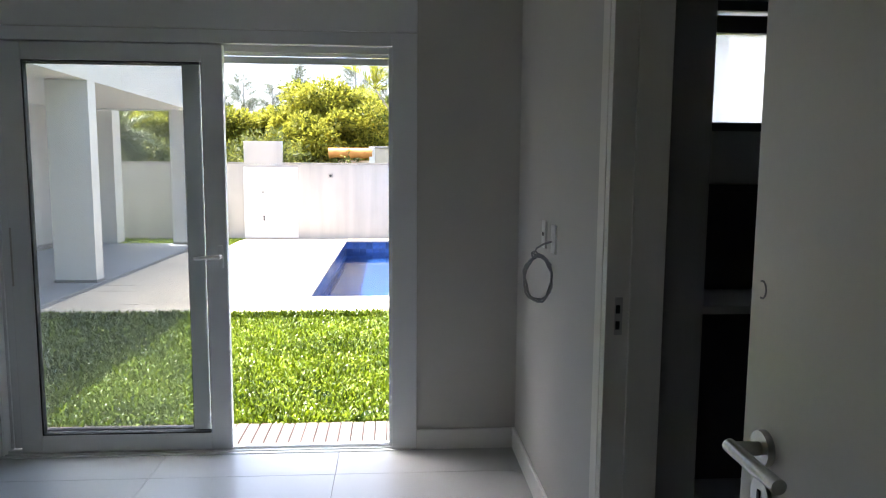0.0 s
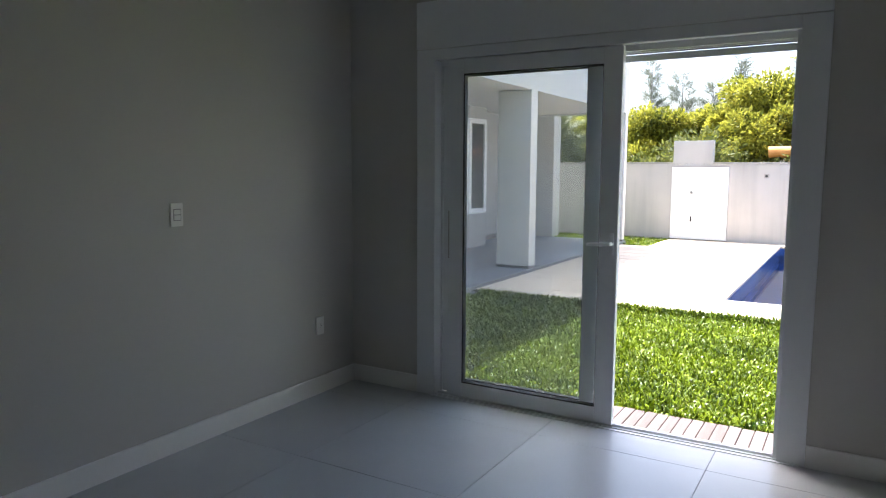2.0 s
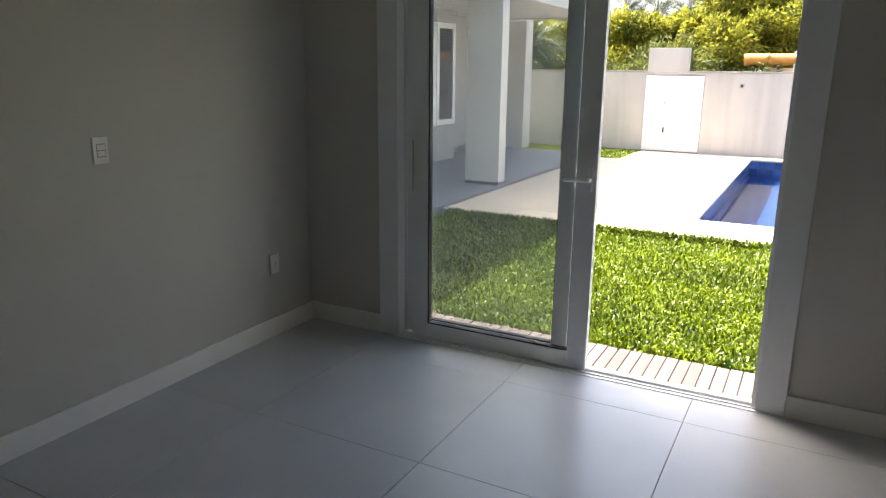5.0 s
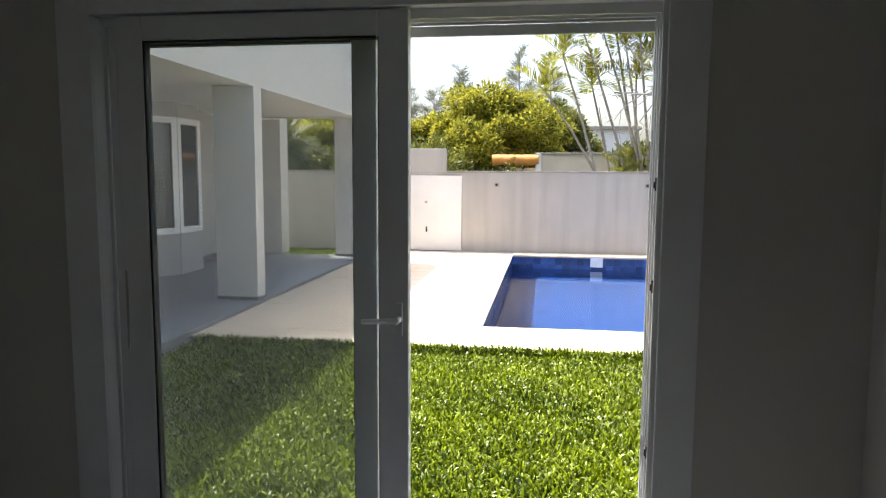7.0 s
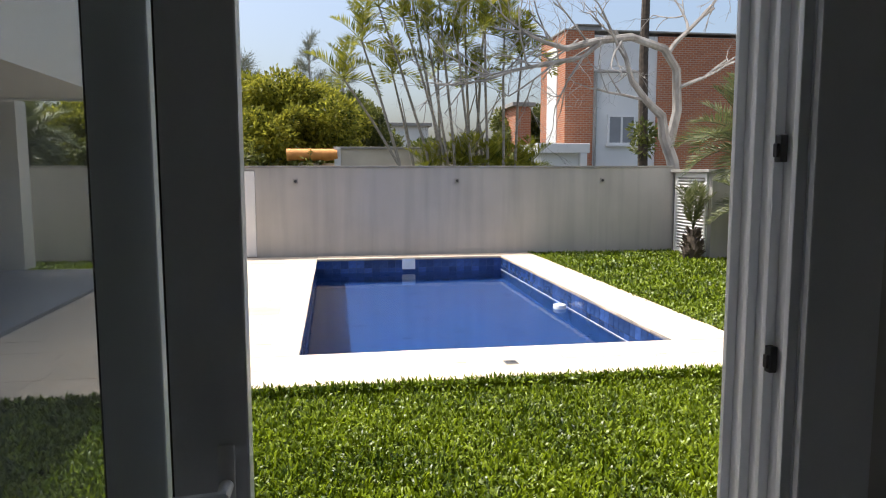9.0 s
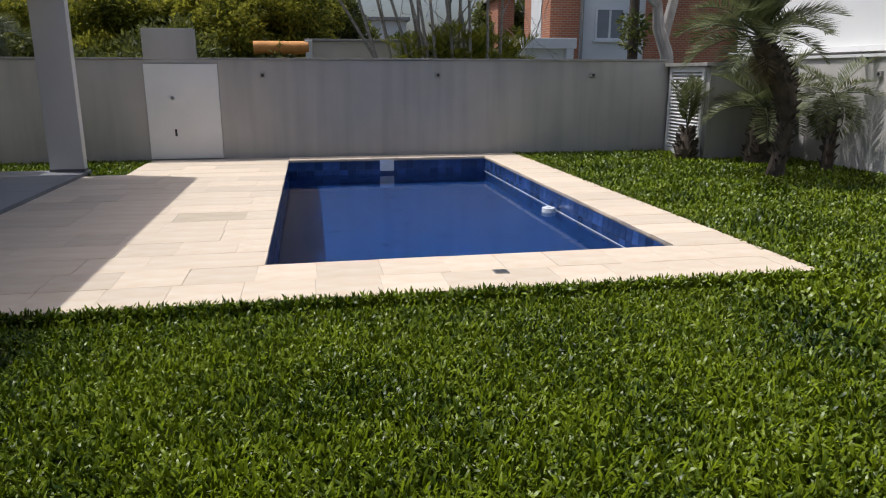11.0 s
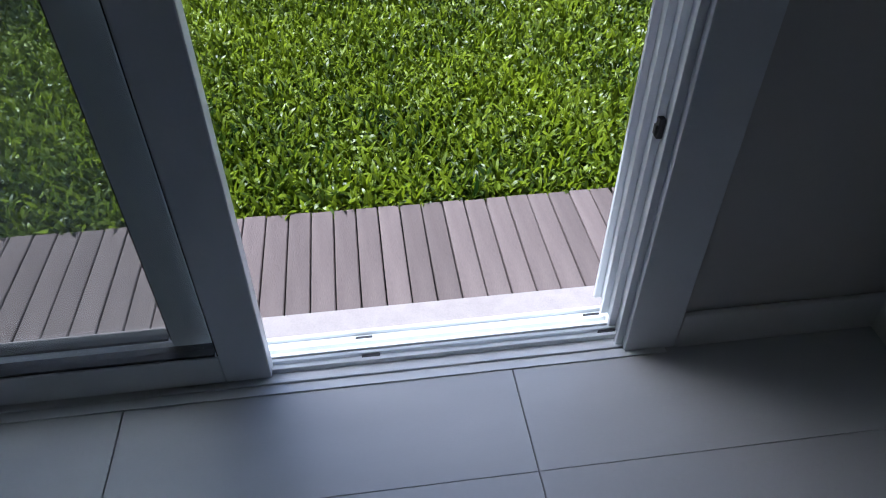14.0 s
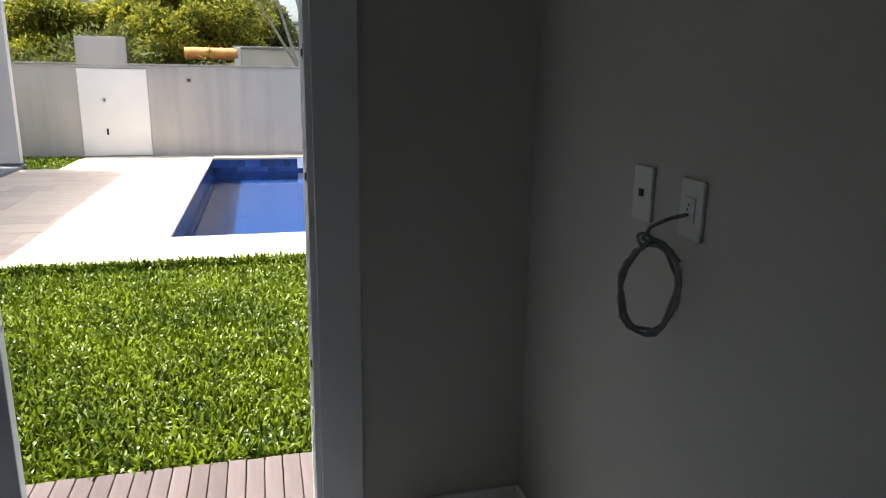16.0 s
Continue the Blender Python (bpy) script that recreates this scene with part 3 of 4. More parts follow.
def wall_plate(name, label, face, along, z, w, h, what, cat, group=""):
    """A plate on the east (+1) or west (-1) wall, with its inserts."""
    x = XR if face > 0 else XL
    s = -face
    ob = root(name, (x, along, z), label, cat, group)
    xs = sorted((x, x + s * 0.009))
    part("plate", boxes((xs[0], xs[1], along - w / 2, along + w / 2, z - h / 2, z + h / 2), bevel=0.003), M_PLATE, ob)
    xi = sorted((x + s * 0.009, x + s * 0.0125))
    if what == "rocker":
        xg = sorted((x + s * 0.0088, x + s * 0.0105))
        part("insert", boxes((xg[0], xg[1], along - w * 0.30, along + w * 0.30, z - 0.030, z + 0.030)), M_HOUSE_SHADE, ob, "grey insert frame")
        for k in (-1, 1):
            part("rocker", boxes((xi[0], xi[1], along - w * 0.26, along + w * 0.26, z + k * 0.014 - 0.012, z + k * 0.014 + 0.012), bevel=0.0015), M_PLATE, ob)
    elif what == "jack":
        part("jack", boxes((xi[0], xi[1], along - 0.008, along + 0.008, z - 0.007, z + 0.009), bevel=0.001), M_BLACK, ob, "dark network jack")
    else:
        i = part("insert", boxes((xi[0], xi[1], along - w * 0.24, along + w * 0.24, z - 0.024, z + 0.024), bevel=0.0015), M_PLATE, ob)
        for k in (-1, 0, 1):
            bm = rod(bmesh.new(), (x + s * 0.0118, along + (0 if k else 0.004), z + k * 0.010), (x + s * 0.0131, along + (0 if k else 0.004), z + k * 0.010), 0.0025, seg=10)
            part("pin_hole", bm, M_BLACK, i)
    return ob


wall_plate("light_switch", "white plastic two-rocker light switch on the wall", -1, -1.434, 1.222, 0.075, 0.118, "rocker", "light switch")
wall_plate("wall_socket", "white plastic low wall socket above the baseboard", -1, -0.355, 0.446, 0.075, 0.118, "socket", "socket")
wall_plate("network_outlet", "white plastic wall plate with a dark network jack", 1, -0.660, 1.230, 0.075, 0.118, "jack", "outlet")
wall_plate("cable_outlet", "white plastic wall plate that a cable comes out of", 1, -0.842, 1.226, 0.075, 0.118, "socket", "outlet")
_pts = [(XR - 0.010, -0.838, 1.216), (XR - 0.040, -0.822, 1.205), (XR - 0.065, -0.798, 1.185), (XR - 0.075, -0.790, 1.160)]
for _k in range(64):
    _a = math.pi / 2 + _k * math.tau / 20
    _j = 0.004 * math.sin(_k * 1.7) + 0.004 * (_k // 20)
    _h = (0.054 + _j) * math.cos(_a)
    _q = 0.004 * (_k // 20) + 0.003 * math.sin(_k * 0.9)
    _pts.append((XR - 0.056 - 0.95 * _h - 0.3 * _q, -0.796 + 0.30 * _h - 0.9 * _q, 1.056 + (0.090 + _j) * math.sin(_a)))
_bm = tube(bmesh.new(), _pts, 0.0042, 8)
tube(_bm, [(XR - 0.072 - 0.012 * math.cos(a), -0.790 + 0.010 * math.sin(a * 2), 1.154 + 0.016 * math.sin(a)) for a in np.linspace(0, math.tau, 14)], 0.0036, 6)
solid("cable_coil", _bm, M_CABLE, "coiled grey cable hanging from a wall outlet", "cable", smooth=True)

# ---- ground, pool, paving ----
PX0, PX1, PY0, PY1 = -1.150, 2.405, 5.19, 12.28
WATER, PFLOOR = -0.385, -1.32
_bm = bmesh.new()
for _x0, _x1, _y0, _y1 in ((-600, 600, -600, PY0), (-600, 600, PY1, 900), (-600, PX0, PY0, PY1), (PX1, 600, PY0, PY1)):
    _bm.faces.new([_bm.verts.new(c) for c in ((_x0, _y0, SOIL), (_x1, _y0, SOIL), (_x1, _y1, SOIL), (_x0, _y1, SOIL))])
bmesh.ops.remove_doubles(_bm, verts=_bm.verts[:], dist=1e-4)
setting("ground", _bm, M_SOIL, "dark lawn soil reaching to the horizon", "ground")

pool = root("swimming_pool", (0.6, 8.7, PFLOOR), "rectangular blue tiled swimming pool with clear water", "pool", kind="structure")
W_ = 0.15
part("basin", boxes((PX0 - W_, PX0 - 0.006, PY0 - W_, PY1 + W_, PFLOOR - 0.1, STONE - 0.045), (PX1 + 0.006, PX1 + W_, PY0 - W_, PY1 + W_, PFLOOR - 0.1, STONE - 0.045),
                    (PX0, PX1, PY0 - W_, PY0 - 0.006, PFLOOR - 0.1, STONE - 0.045), (PX0, PX1, PY1 + 0.006, PY1 + W_, PFLOOR - 0.1, STONE - 0.045),
                    (PX0 - 0.006, PX1 + 0.006, PY0 - 0.006, PY1 + 0.006, PFLOOR - 0.1, PFLOOR)), M_POOL, pool)
_bm = bmesh.new()
bmesh.ops.create_grid(_bm, x_segments=1, y_segments=1, size=0.5, matrix=Matrix.Translation(((PX0 + PX1) / 2, (PY0 + PY1) / 2, WATER)) @ Matrix.Diagonal((PX1 - PX0 + 0.01, PY1 - PY0 + 0.01, 1, 1)))
water = part("water", _bm, M_WATER, pool, "still clear blue water")
water.visible_shadow = False
TL = 0.147
_pt = mesh_of("pool_tile", boxes((-TL / 2 + 0.003, TL / 2 - 0.003, -0.006, 0.004, -0.070, 0.070)), M_POOL_TILE)
for _row in range(2):
    _z = STONE - 0.045 - 0.073 - _row * 0.146
    for _k in range(24):
        _x = PX0 + (_k + 0.5) * (PX1 - PX0) / 24
        for _y, _a in ((PY1, 0), (PY0, 180)):
            piece("pool_tile", _pt, pool, pose(_x, _y, _z, 0, 0, _a))
    for _k in range(48):
        _y = PY0 + (_k + 0.5) * (PY1 - PY0) / 48
        for _x, _a in ((PX1, -90), (PX0, 90)):
            piece("pool_tile", _pt, pool, pose(_x, _y, _z, 0, 0, _a))
part("trim_strip", boxes((PX1 - 0.008, PX1 + 0.006, PY0, PY1, -0.382, -0.372)), M_WHITE_PLASTIC, pool, "pale trim line at the water")
_sk = part("skimmer", boxes((0.46, 0.48, PY1 - 0.016, PY1 - 0.004, -0.335, -0.135), (0.69, 0.71, PY1 - 0.016, PY1 - 0.004, -0.335, -0.135),
                            (0.48, 0.69, PY1 - 0.016, PY1 - 0.004, -0.16, -0.135), (0.48, 0.69, PY1 - 0.016, PY1 - 0.004, -0.335, -0.31), bevel=0.002), M_WHITE_PLASTIC, pool, "white plastic skimmer mouth")
part("flap", boxes((0.48, 0.69, PY1 - 0.008, PY1 - 0.004, -0.31, -0.16)), M_WHITE_PLASTIC, _sk)
_bm = rod(bmesh.new(), (2.285, 8.30, WATER - 0.04), (2.285, 8.30, WATER + 0.050), 0.095, 0.088, 28)
rod(_bm, (2.285, 8.30, WATER + 0.050), (2.285, 8.30, WATER + 0.066), 0.045, 0.04, 20)
solid("chlorine_float", _bm, M_WHITE_PLASTIC, "white round plastic float on the pool water", "pool float", smooth=True)

paving = setting("pavement", boxes((-4.07, PX0, 4.27, 10.88, -0.3, STONE - 0.004), (-3.5, PX0, 10.88, 12.74, -0.3, STONE - 0.004), (PX1, 3.10, 4.27, 12.74, -0.3, STONE - 0.004),
                                   (PX0, PX1, 4.27, PY0 + 0.004, STONE - 0.042, STONE - 0.004), (PX0, PX1, PY1 - 0.004, 12.74, STONE - 0.042, STONE - 0.004),
                                   (PX0, PX1, 4.27, PY0 - 0.16, -0.3, STONE - 0.046), (PX0, PX1, PY1 + 0.16, 12.74, -0.3, STONE - 0.046)),
                 M_MORTAR, "pale sandstone slab paving round the pool", "pavement")


def slab_mesh(name, material, seed):
    r = random.Random(seed)
    bm = boxes((-0.5, 0.5, -0.5, 0.5, -0.03, 0.0))
    for v in bm.verts:
        v.co.x += r.uniform(-0.006, 0.006)
        v.co.y += r.uniform(-0.006, 0.006)
        v.co.z += r.uniform(-0.0015, 0.0015)
    return mesh_of(name, bm, material)


_slabs = [slab_mesh("slab", M_STONE, k) for k in range(4)] + [slab_mesh("slab", M_STONE_GREY, 9)]
_rs = random.Random(21)


def slabs(x0, x1, y0, y1, length, grey=0.06, jitter=0.3):
    """One course of slabs along the longer side."""
    long_x = (x1 - x0) > (y1 - y0)
    a, b = (x0, x1) if long_x else (y0, y1)
    cuts = [a]
    while cuts[-1] < b - 0.55 * length:
        cuts.append(cuts[-1] + length * _rs.uniform(1 - jitter, 1 + jitter))
    if b - cuts[-1] < 0.35 * length and len(cuts) > 1:
        cuts.pop()
    if cuts[-1] < b:
        cuts.append(b)
    cuts[-1] = b
    g = 0.003
    for c0, c1 in zip(cuts, cuts[1:]):
        bx = (c0, c1, y0, y1) if long_x else (x0, x1, c0, c1)
        me = _slabs[4] if _rs.random() < grey else _slabs[_rs.randrange(4)]
        piece("slab", me, paving, Matrix.Translation(((bx[0] + bx[1]) / 2, (bx[2] + bx[3]) / 2, STONE + _rs.uniform(-0.001, 0.001)))
              @ Matrix.Diagonal((bx[1] - bx[0] - g, bx[3] - bx[2] - g, 1, 1)))


# ---- the garden wall, its gate and lights ----
garden_wall = setting("wall_garden", boxes((-14, -3.52, WY, WY + 0.18, -0.3, 1.600), (-2.285, 6.22, WY, WY + 0.18, -0.3, 1.600), (-3.52, -2.285, WY, WY + 0.18, 1.545, 1.600),
                                           (-3.52, -2.285, WY + 0.08, WY + 0.18, -0.3, 1.545)),
                      M_GARDEN_WALL, "grey rendered garden wall with rain streaks", "wall")
setting("wall_cap", boxes((-14, -3.50, WY - 0.025, WY + 0.205, 1.603, 1.638), (-2.64, 6.20, WY - 0.025, WY + 0.205, 1.603, 1.638), bevel=0.004), M_CAP, "weathered thin coping on the garden wall", "coping")
setting("gate_block", boxes((-3.50, -2.64, WY - 0.004, WY + 0.18, 1.603, 2.12), bevel=0.006), M_GARDEN_WALL, "grey rendered block above the gate", "wall")
gate = root("garden_gate", (-2.91, WY, STONE), "plain white painted flush gate in the wall", "gate")
part("panel", boxes((-3.515, -2.292, WY - 0.02, WY + 0.05, STONE + 0.012, 1.535), bevel=0.004), M_GATE, gate)
_bm = rod(bmesh.new(), (-3.075, WY - 0.02, 0.955), (-3.075, WY - 0.06, 0.955), 0.032, 0.028, 18)
part("knob", _bm, M_STEEL, gate, smooth=True)
part("lock_plate", boxes((-3.082, -3.046, WY - 0.028, WY - 0.02, 0.30, 0.42), (-3.072, -3.056, WY - 0.05, WY - 0.028, 0.37, 0.40), bevel=0.003), M_BLACK, gate, "dark lock plate")


def wall_light(x, y, z, turn):
    ob = root("wall_light", (x, y, z), "small square dark wall light on the garden wall", "wall light", "garden wall lights")
    bm = boxes((x - 0.045, x + 0.045, y - 0.05, y, z - 0.045, z + 0.045), bevel=0.006)
    if turn:
        bmesh.ops.rotate(bm, cent=(x, y, z), matrix=Matrix.Rotation(radians(turn), 3, "Z"), verts=bm.verts[:])
    part("housing", bm, M_CAP, ob)
    bm = rod(bmesh.new(), (x, y - 0.052, z), (x, y - 0.049, z), 0.028, seg=14)
    if turn:
        bmesh.ops.rotate(bm, cent=(x, y, z), matrix=Matrix.Rotation(radians(turn), 3, "Z"), verts=bm.verts[:])
    part("lens", bm, M_BLACK, ob)


for _x in (-1.53, 1.61, 4.633):
    wall_light(_x, WY, 1.342, 0)
wall_light(7.9, 9.32, 1.362, -90)

# ---- pump shed, boundary wall, neighbour ----
shed = root("pump_shed", (7.0, 12.0, -0.2), "small grey rendered shed with a white louvred door", "shed")
part("wall", boxes((6.24, 7.9, 11.32, 12.97, -0.3, 1.50)), M_GARDEN_WALL, shed)
part("roof", boxes((6.12, 7.9, 11.26, 12.97, 1.50, 1.56), bevel=0.006), M_CAP, shed)
_dr = part("louvred_door", boxes((6.195, 6.24, 11.45, 11.53, -0.14, 1.49), (6.195, 6.24, 12.62, 12.70, -0.14, 1.49), (6.195, 6.24, 11.53, 12.62, -0.14, -0.04), (6.195, 6.24, 11.53, 12.62, 1.40, 1.49), bevel=0.004), M_GATE, shed, "white louvred door")
for _k in range(22):
    _bm = boxes((6.196, 6.236, 11.53, 12.62, -0.006, 0.006))
    bmesh.ops.rotate(_bm, cent=(6.216, 12, 0), matrix=Matrix.Rotation(radians(-38), 3, "Y"), verts=_bm.verts[:])
    bmesh.ops.translate(_bm, vec=(0, 0, 0.0 + _k * 0.0645), verts=_bm.verts[:])
    part("louvre", _bm, M_GATE, _dr)
setting("wall_boundary", boxes((7.9, 8.1, 0.2, 12.97, -0.3, 1.62)), M_ROUGHCAST, "pale roughcast boundary wall", "wall")
setting("boundary_cap", boxes((7.86, 8.14, 0.2, 12.97, 1.62, 1.67), bevel=0.005), M_WHITE_HOUSE, "white coping on the boundary wall", "coping")
neighbour = root("neighbour_house", (11, 9, -0.2), "plain white rendered neighbouring house behind the wall", "house")
part("wall", boxes((8.35, 15, 2, 13.9, -0.3, 6.2)), M_WHITE_HOUSE, neighbour)
part("gutter", boxes((8.15, 8.35, 2, 13.9, 1.72, 1.82), bevel=0.01), M_GATE, neighbour)
part("roof", boxes((8.2, 15.2, 1.8, 14.1, 6.2, 6.35), bevel=0.01), M_CAP, neighbour)

# ---- the wing with its porch ----
wing = root("house_wing", (-5.4, 6, -0.2), "white rendered house wing with a columned porch", "house")
part("parapet", boxes((-4.35, -4.10, 0.2, 11.18, 2.645, 3.95), (-6.9, -4.35, 10.93, 11.18, 2.645, 3.95)), M_HOUSE, wing)
part("soffit", boxes((-6.9, -4.36, 0.2, 10.88, 2.66, 2.86)), M_HOUSE, wing)
part("upper_storey", boxes((-12, -6.9, 0.2, 11.15, 2.86, 5.8)), M_HOUSE, wing)
part("back_wall", boxes((-6.95, -6.70, 0.2, 11.6, -0.3, 2.66)), M_HOUSE_SHADE, wing, "rendered porch wall with porch shade put into its grey")
part("end_pier", boxes((-6.70, -5.78, 11.20, 11.60, -0.06, 2.66)), M_HOUSE, wing)
for _x0, _y0, _y1 in ((-4.65, 6.06, 6.30), (-4.585, 10.98, 11.14)):
    part("column", boxes((_x0, -4.102, _y0, _y1, -0.3, 2.645), bevel=0.004), M_HOUSE, wing)
    part("skirting", boxes((_x0 - 0.006, -4.096, _y0 - 0.006, _y1 + 0.006, -0.12, -0.02), bevel=0.002), M_SKIRT, wing)
part("skirting", boxes((-6.70, -6.69, 0.2, 11.2, -0.06, 0.04)), M_SKIRT, wing)
_wz0, _wz1 = 0.60, 2.43


def bay_side(a, b, leaves):
    """One side of the bay between two plan points: white frame, dark panes, shade-toned grey sill wall under it."""
    a, b = Vector((a[0], a[1], 0)), Vector((b[0], b[1], 0))
    d = (b - a)
    ln = d.length
    rot = Matrix.Translation(a) @ Matrix.Rotation(math.atan2(d.y, d.x), 4, "Z")
    n = leaves
    w = ln / n
    fr = None
    for k in range(n):
        x0, x1 = k * w, (k + 1) * w
        f = 0.095
        bm = boxes((x0, x0 + f, -0.03, 0.03, _wz0, _wz1), (x1 - f, x1, -0.03, 0.03, _wz0, _wz1), (x0 + f, x1 - f, -0.03, 0.03, _wz0, _wz0 + f), (x0 + f, x1 - f, -0.03, 0.03, _wz1 - f, _wz1), bevel=0.004)
        bmesh.ops.transform(bm, matrix=rot, verts=bm.verts[:])
        fr = part("window", bm, M_PVC, wing, "white framed bay window")
        bm = boxes((x0 + f, x1 - f, -0.004, 0.004, _wz0 + f, _wz1 - f))
        bmesh.ops.transform(bm, matrix=rot, verts=bm.verts[:])
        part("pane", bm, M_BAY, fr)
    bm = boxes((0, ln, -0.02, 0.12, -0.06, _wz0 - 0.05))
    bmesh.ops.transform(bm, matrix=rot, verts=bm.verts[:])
    part("sill_wall", bm, M_HOUSE_SHADE, wing)
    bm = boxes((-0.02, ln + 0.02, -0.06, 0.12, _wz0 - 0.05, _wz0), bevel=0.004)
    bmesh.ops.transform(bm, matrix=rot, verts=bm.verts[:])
    part("sill", bm, M_HOUSE_SHADE, wing)
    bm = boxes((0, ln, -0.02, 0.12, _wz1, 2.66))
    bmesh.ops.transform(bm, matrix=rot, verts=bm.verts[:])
    part("head_wall", bm, M_HOUSE_SHADE, wing)


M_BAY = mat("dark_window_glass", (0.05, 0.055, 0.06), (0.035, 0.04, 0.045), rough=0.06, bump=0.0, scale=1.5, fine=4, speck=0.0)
bay_side((-6.70, 7.26), (-6.26, 8.05), 1)
bay_side((-6.26, 8.05), (-6.26, 8.77), 1)
bay_side((-6.26, 8.77), (-6.70, 9.50), 1)
porch_floor = setting("porch_floor", boxes((-6.70, -4.07, 0.2, 11.2, -0.3, -0.066)), M_GROUT, "grey tiled porch floor, darkened to hold the porch shade", "floor")
for _i in range(4):
    for _j in range(16):
        _w, _h = 2.63 / 4, 11.0 / 16
        piece("porch_tile", None or bpy.data.meshes.get("porch_tile") or mesh_of("porch_tile", boxes((-0.5, 0.5, -0.5, 0.5, -0.006, 0.0)), M_PORCH), porch_floor,
              Matrix.Translation((-6.70 + (_i + 0.5) * _w, 0.2 + (_j + 0.5) * _h, -0.06)) @ Matrix.Diagonal((_w - 0.004, _h - 0.004, 1, 1)))

# ---- door sill, deck ----
setting("door_sill", boxes((OX0 - 0.02, OX1 + 0.02, 0.2, 0.305, -0.13, -0.085), (OX0, OX1, 0.172, 0.2, -0.13, -0.085), bevel=0.004), M_SILL, "rough pinkish granite door sill", "sill")
DY0, DY1 = 0.21, 0.845
deck = setting("deck", boxes((-2.80, 1.36, 0.23, 0.27, SOIL, DECK - 0.024), (-2.80, 1.36, 0.50, 0.54, SOIL, DECK - 0.024), (-2.80, 1.36, 0.78, 0.82, SOIL, DECK - 0.024)), M_BLACK, "purplish brown wooden plank deck outside the door", "deck")
PK = 0.0750
_bm = boxes((-PK / 2 + 0.0022, PK / 2 - 0.0022, -(DY1 - DY0) / 2, (DY1 - DY0) / 2, -0.024, 0.0))
bmesh.ops.bevel(_bm, geom=[e for e in _bm.edges if all(v.co.z > -0.001 for v in e.verts)], offset=0.003, segments=1, affect="EDGES")
_plank = mesh_of("plank", _bm, M_DECK)
_rp = random.Random(8)
for _k in range(-28, 28):
    piece("plank", _plank, deck, pose(-0.719 + (_k + 0.5) * PK, (DY0 + DY1) / 2 + _rp.uniform(-0.002, 0.002), DECK + _rp.uniform(-0.0015, 0.0015), 0, 0, _rp.uniform(-0.12, 0.12)))

# ---- small things in the garden ----
grate = root("drain_grate", (-2.4, 1.62, -0.18), "grey metal drain grate set in the lawn", "grate")
part("frame", boxes((-2.62, -2.60, 1.50, 1.76, -0.2, -0.172), (-2.20, -2.18, 1.50, 1.76, -0.2, -0.172), (-2.60, -2.20, 1.50, 1.52, -0.2, -0.172), (-2.60, -2.20, 1.74, 1.76, -0.2, -0.172)), M_CAP, grate)
for _k in range(12):
    part("bar", boxes((-2.60, -2.20, 1.531 + _k * 0.0175, 1.539 + _k * 0.0175, -0.19, -0.174)), M_CAP, grate)
solid("floor_drain", boxes((0.60, 0.71, 4.62, 4.73, STONE - 0.01, STONE + 0.006), (0.615, 0.695, 4.64, 4.65, STONE, STONE + 0.009), (0.615, 0.695, 4.67, 4.68, STONE, STONE + 0.009), (0.615, 0.695, 4.70, 4.71, STONE, STONE + 0.009)),
      M_STEEL, "small grey drain cover in the stone paving", "drain")

# ---- houses beyond the wall ----
canopy = root("canopy_roof", (-0.4, 17, -0.2), "beige parapet roof with an orange clay tile end", "roof")
part("parapet", boxes((-0.73, 3.2, 17.0, 21, 1.55, 2.10), bevel=0.01), M_BEIGE, canopy)
part("cap", boxes((-0.80, 3.25, 16.95, 21, 2.10, 2.16), bevel=0.01), M_CAP, canopy)
part("post", boxes((-0.78, -0.62, 16.93, 17.1, 1.4, 2.13), bevel=0.01), M_WHITE_HOUSE, canopy)
part("wall", boxes((-1.7, 3.2, 17.3, 21, -0.3, 1.75)), M_BEIGE, canopy)
for _k in range(4):
    _bm = tube(bmesh.new(), [(-1.95 + _k * 0.30, 17 + 0.001 * _k, 1.95), (-1.60 + _k * 0.30, 17, 1.97)], [0.155, 0.135], 14)
    part("ridge_tile", _bm, M_ORANGE, canopy, smooth=True)

brick_house = root("brick_house", (10, 28, -0.2), "red brick and white rendered two-storey house", "house")
part("wall", boxes((8.25, 9.42, 26, 29.3, -0.3, 7.03)), M_BRICK, brick_house)
part("white_strip", boxes((8.22, 8.25, 27.0, 28.3, -0.3, 6.6)), M_WHITE_HOUSE, brick_house)
part("wall", boxes((9.42, 12.1, 26.1, 29.3, -0.3, 6.9)), M_WHITE_HOUSE, brick_house)
part("wall", boxes((12.1, 16, 26.0, 29.3, -0.3, 6.9)), M_BRICK, brick_house)
part("roof", boxes((8.2, 16.0, 25.97, 29.3, 7.03, 7.09), bevel=0.01), M_CAP, brick_house)
part("roof", boxes((8.75, 9.75, 26.1, 27.2, 7.09, 7.24), (8.68, 9.82, 26.0, 27.3, 7.24, 7.29), bevel=0.02), M_CAP, brick_house, "dark metal roof hatch")
_bm = rod(bmesh.new(), (9.44, 25.98, 5.47), (11.3, 25.98, 5.50), 0.05)
part("downpipe", _bm, M_CAP, brick_house)
_bm = rod(bmesh.new(), (9.5, 25.95, 0), (9.5, 25.95, 5.4), 0.05)
part("downpipe", _bm, M_CAP, brick_house)
_w = part("window", boxes((10.06, 10.14, 26.02, 26.1, 2.62, 3.80), (11.16, 11.24, 26.02, 26.1, 2.62, 3.80), (10.14, 11.16, 26.02, 26.1, 3.72, 3.80), (10.14, 11.16, 26.02, 26.1, 2.62, 2.70), (10.61, 10.69, 26.02, 26.1, 2.70, 3.72)), M_GATE, brick_house)
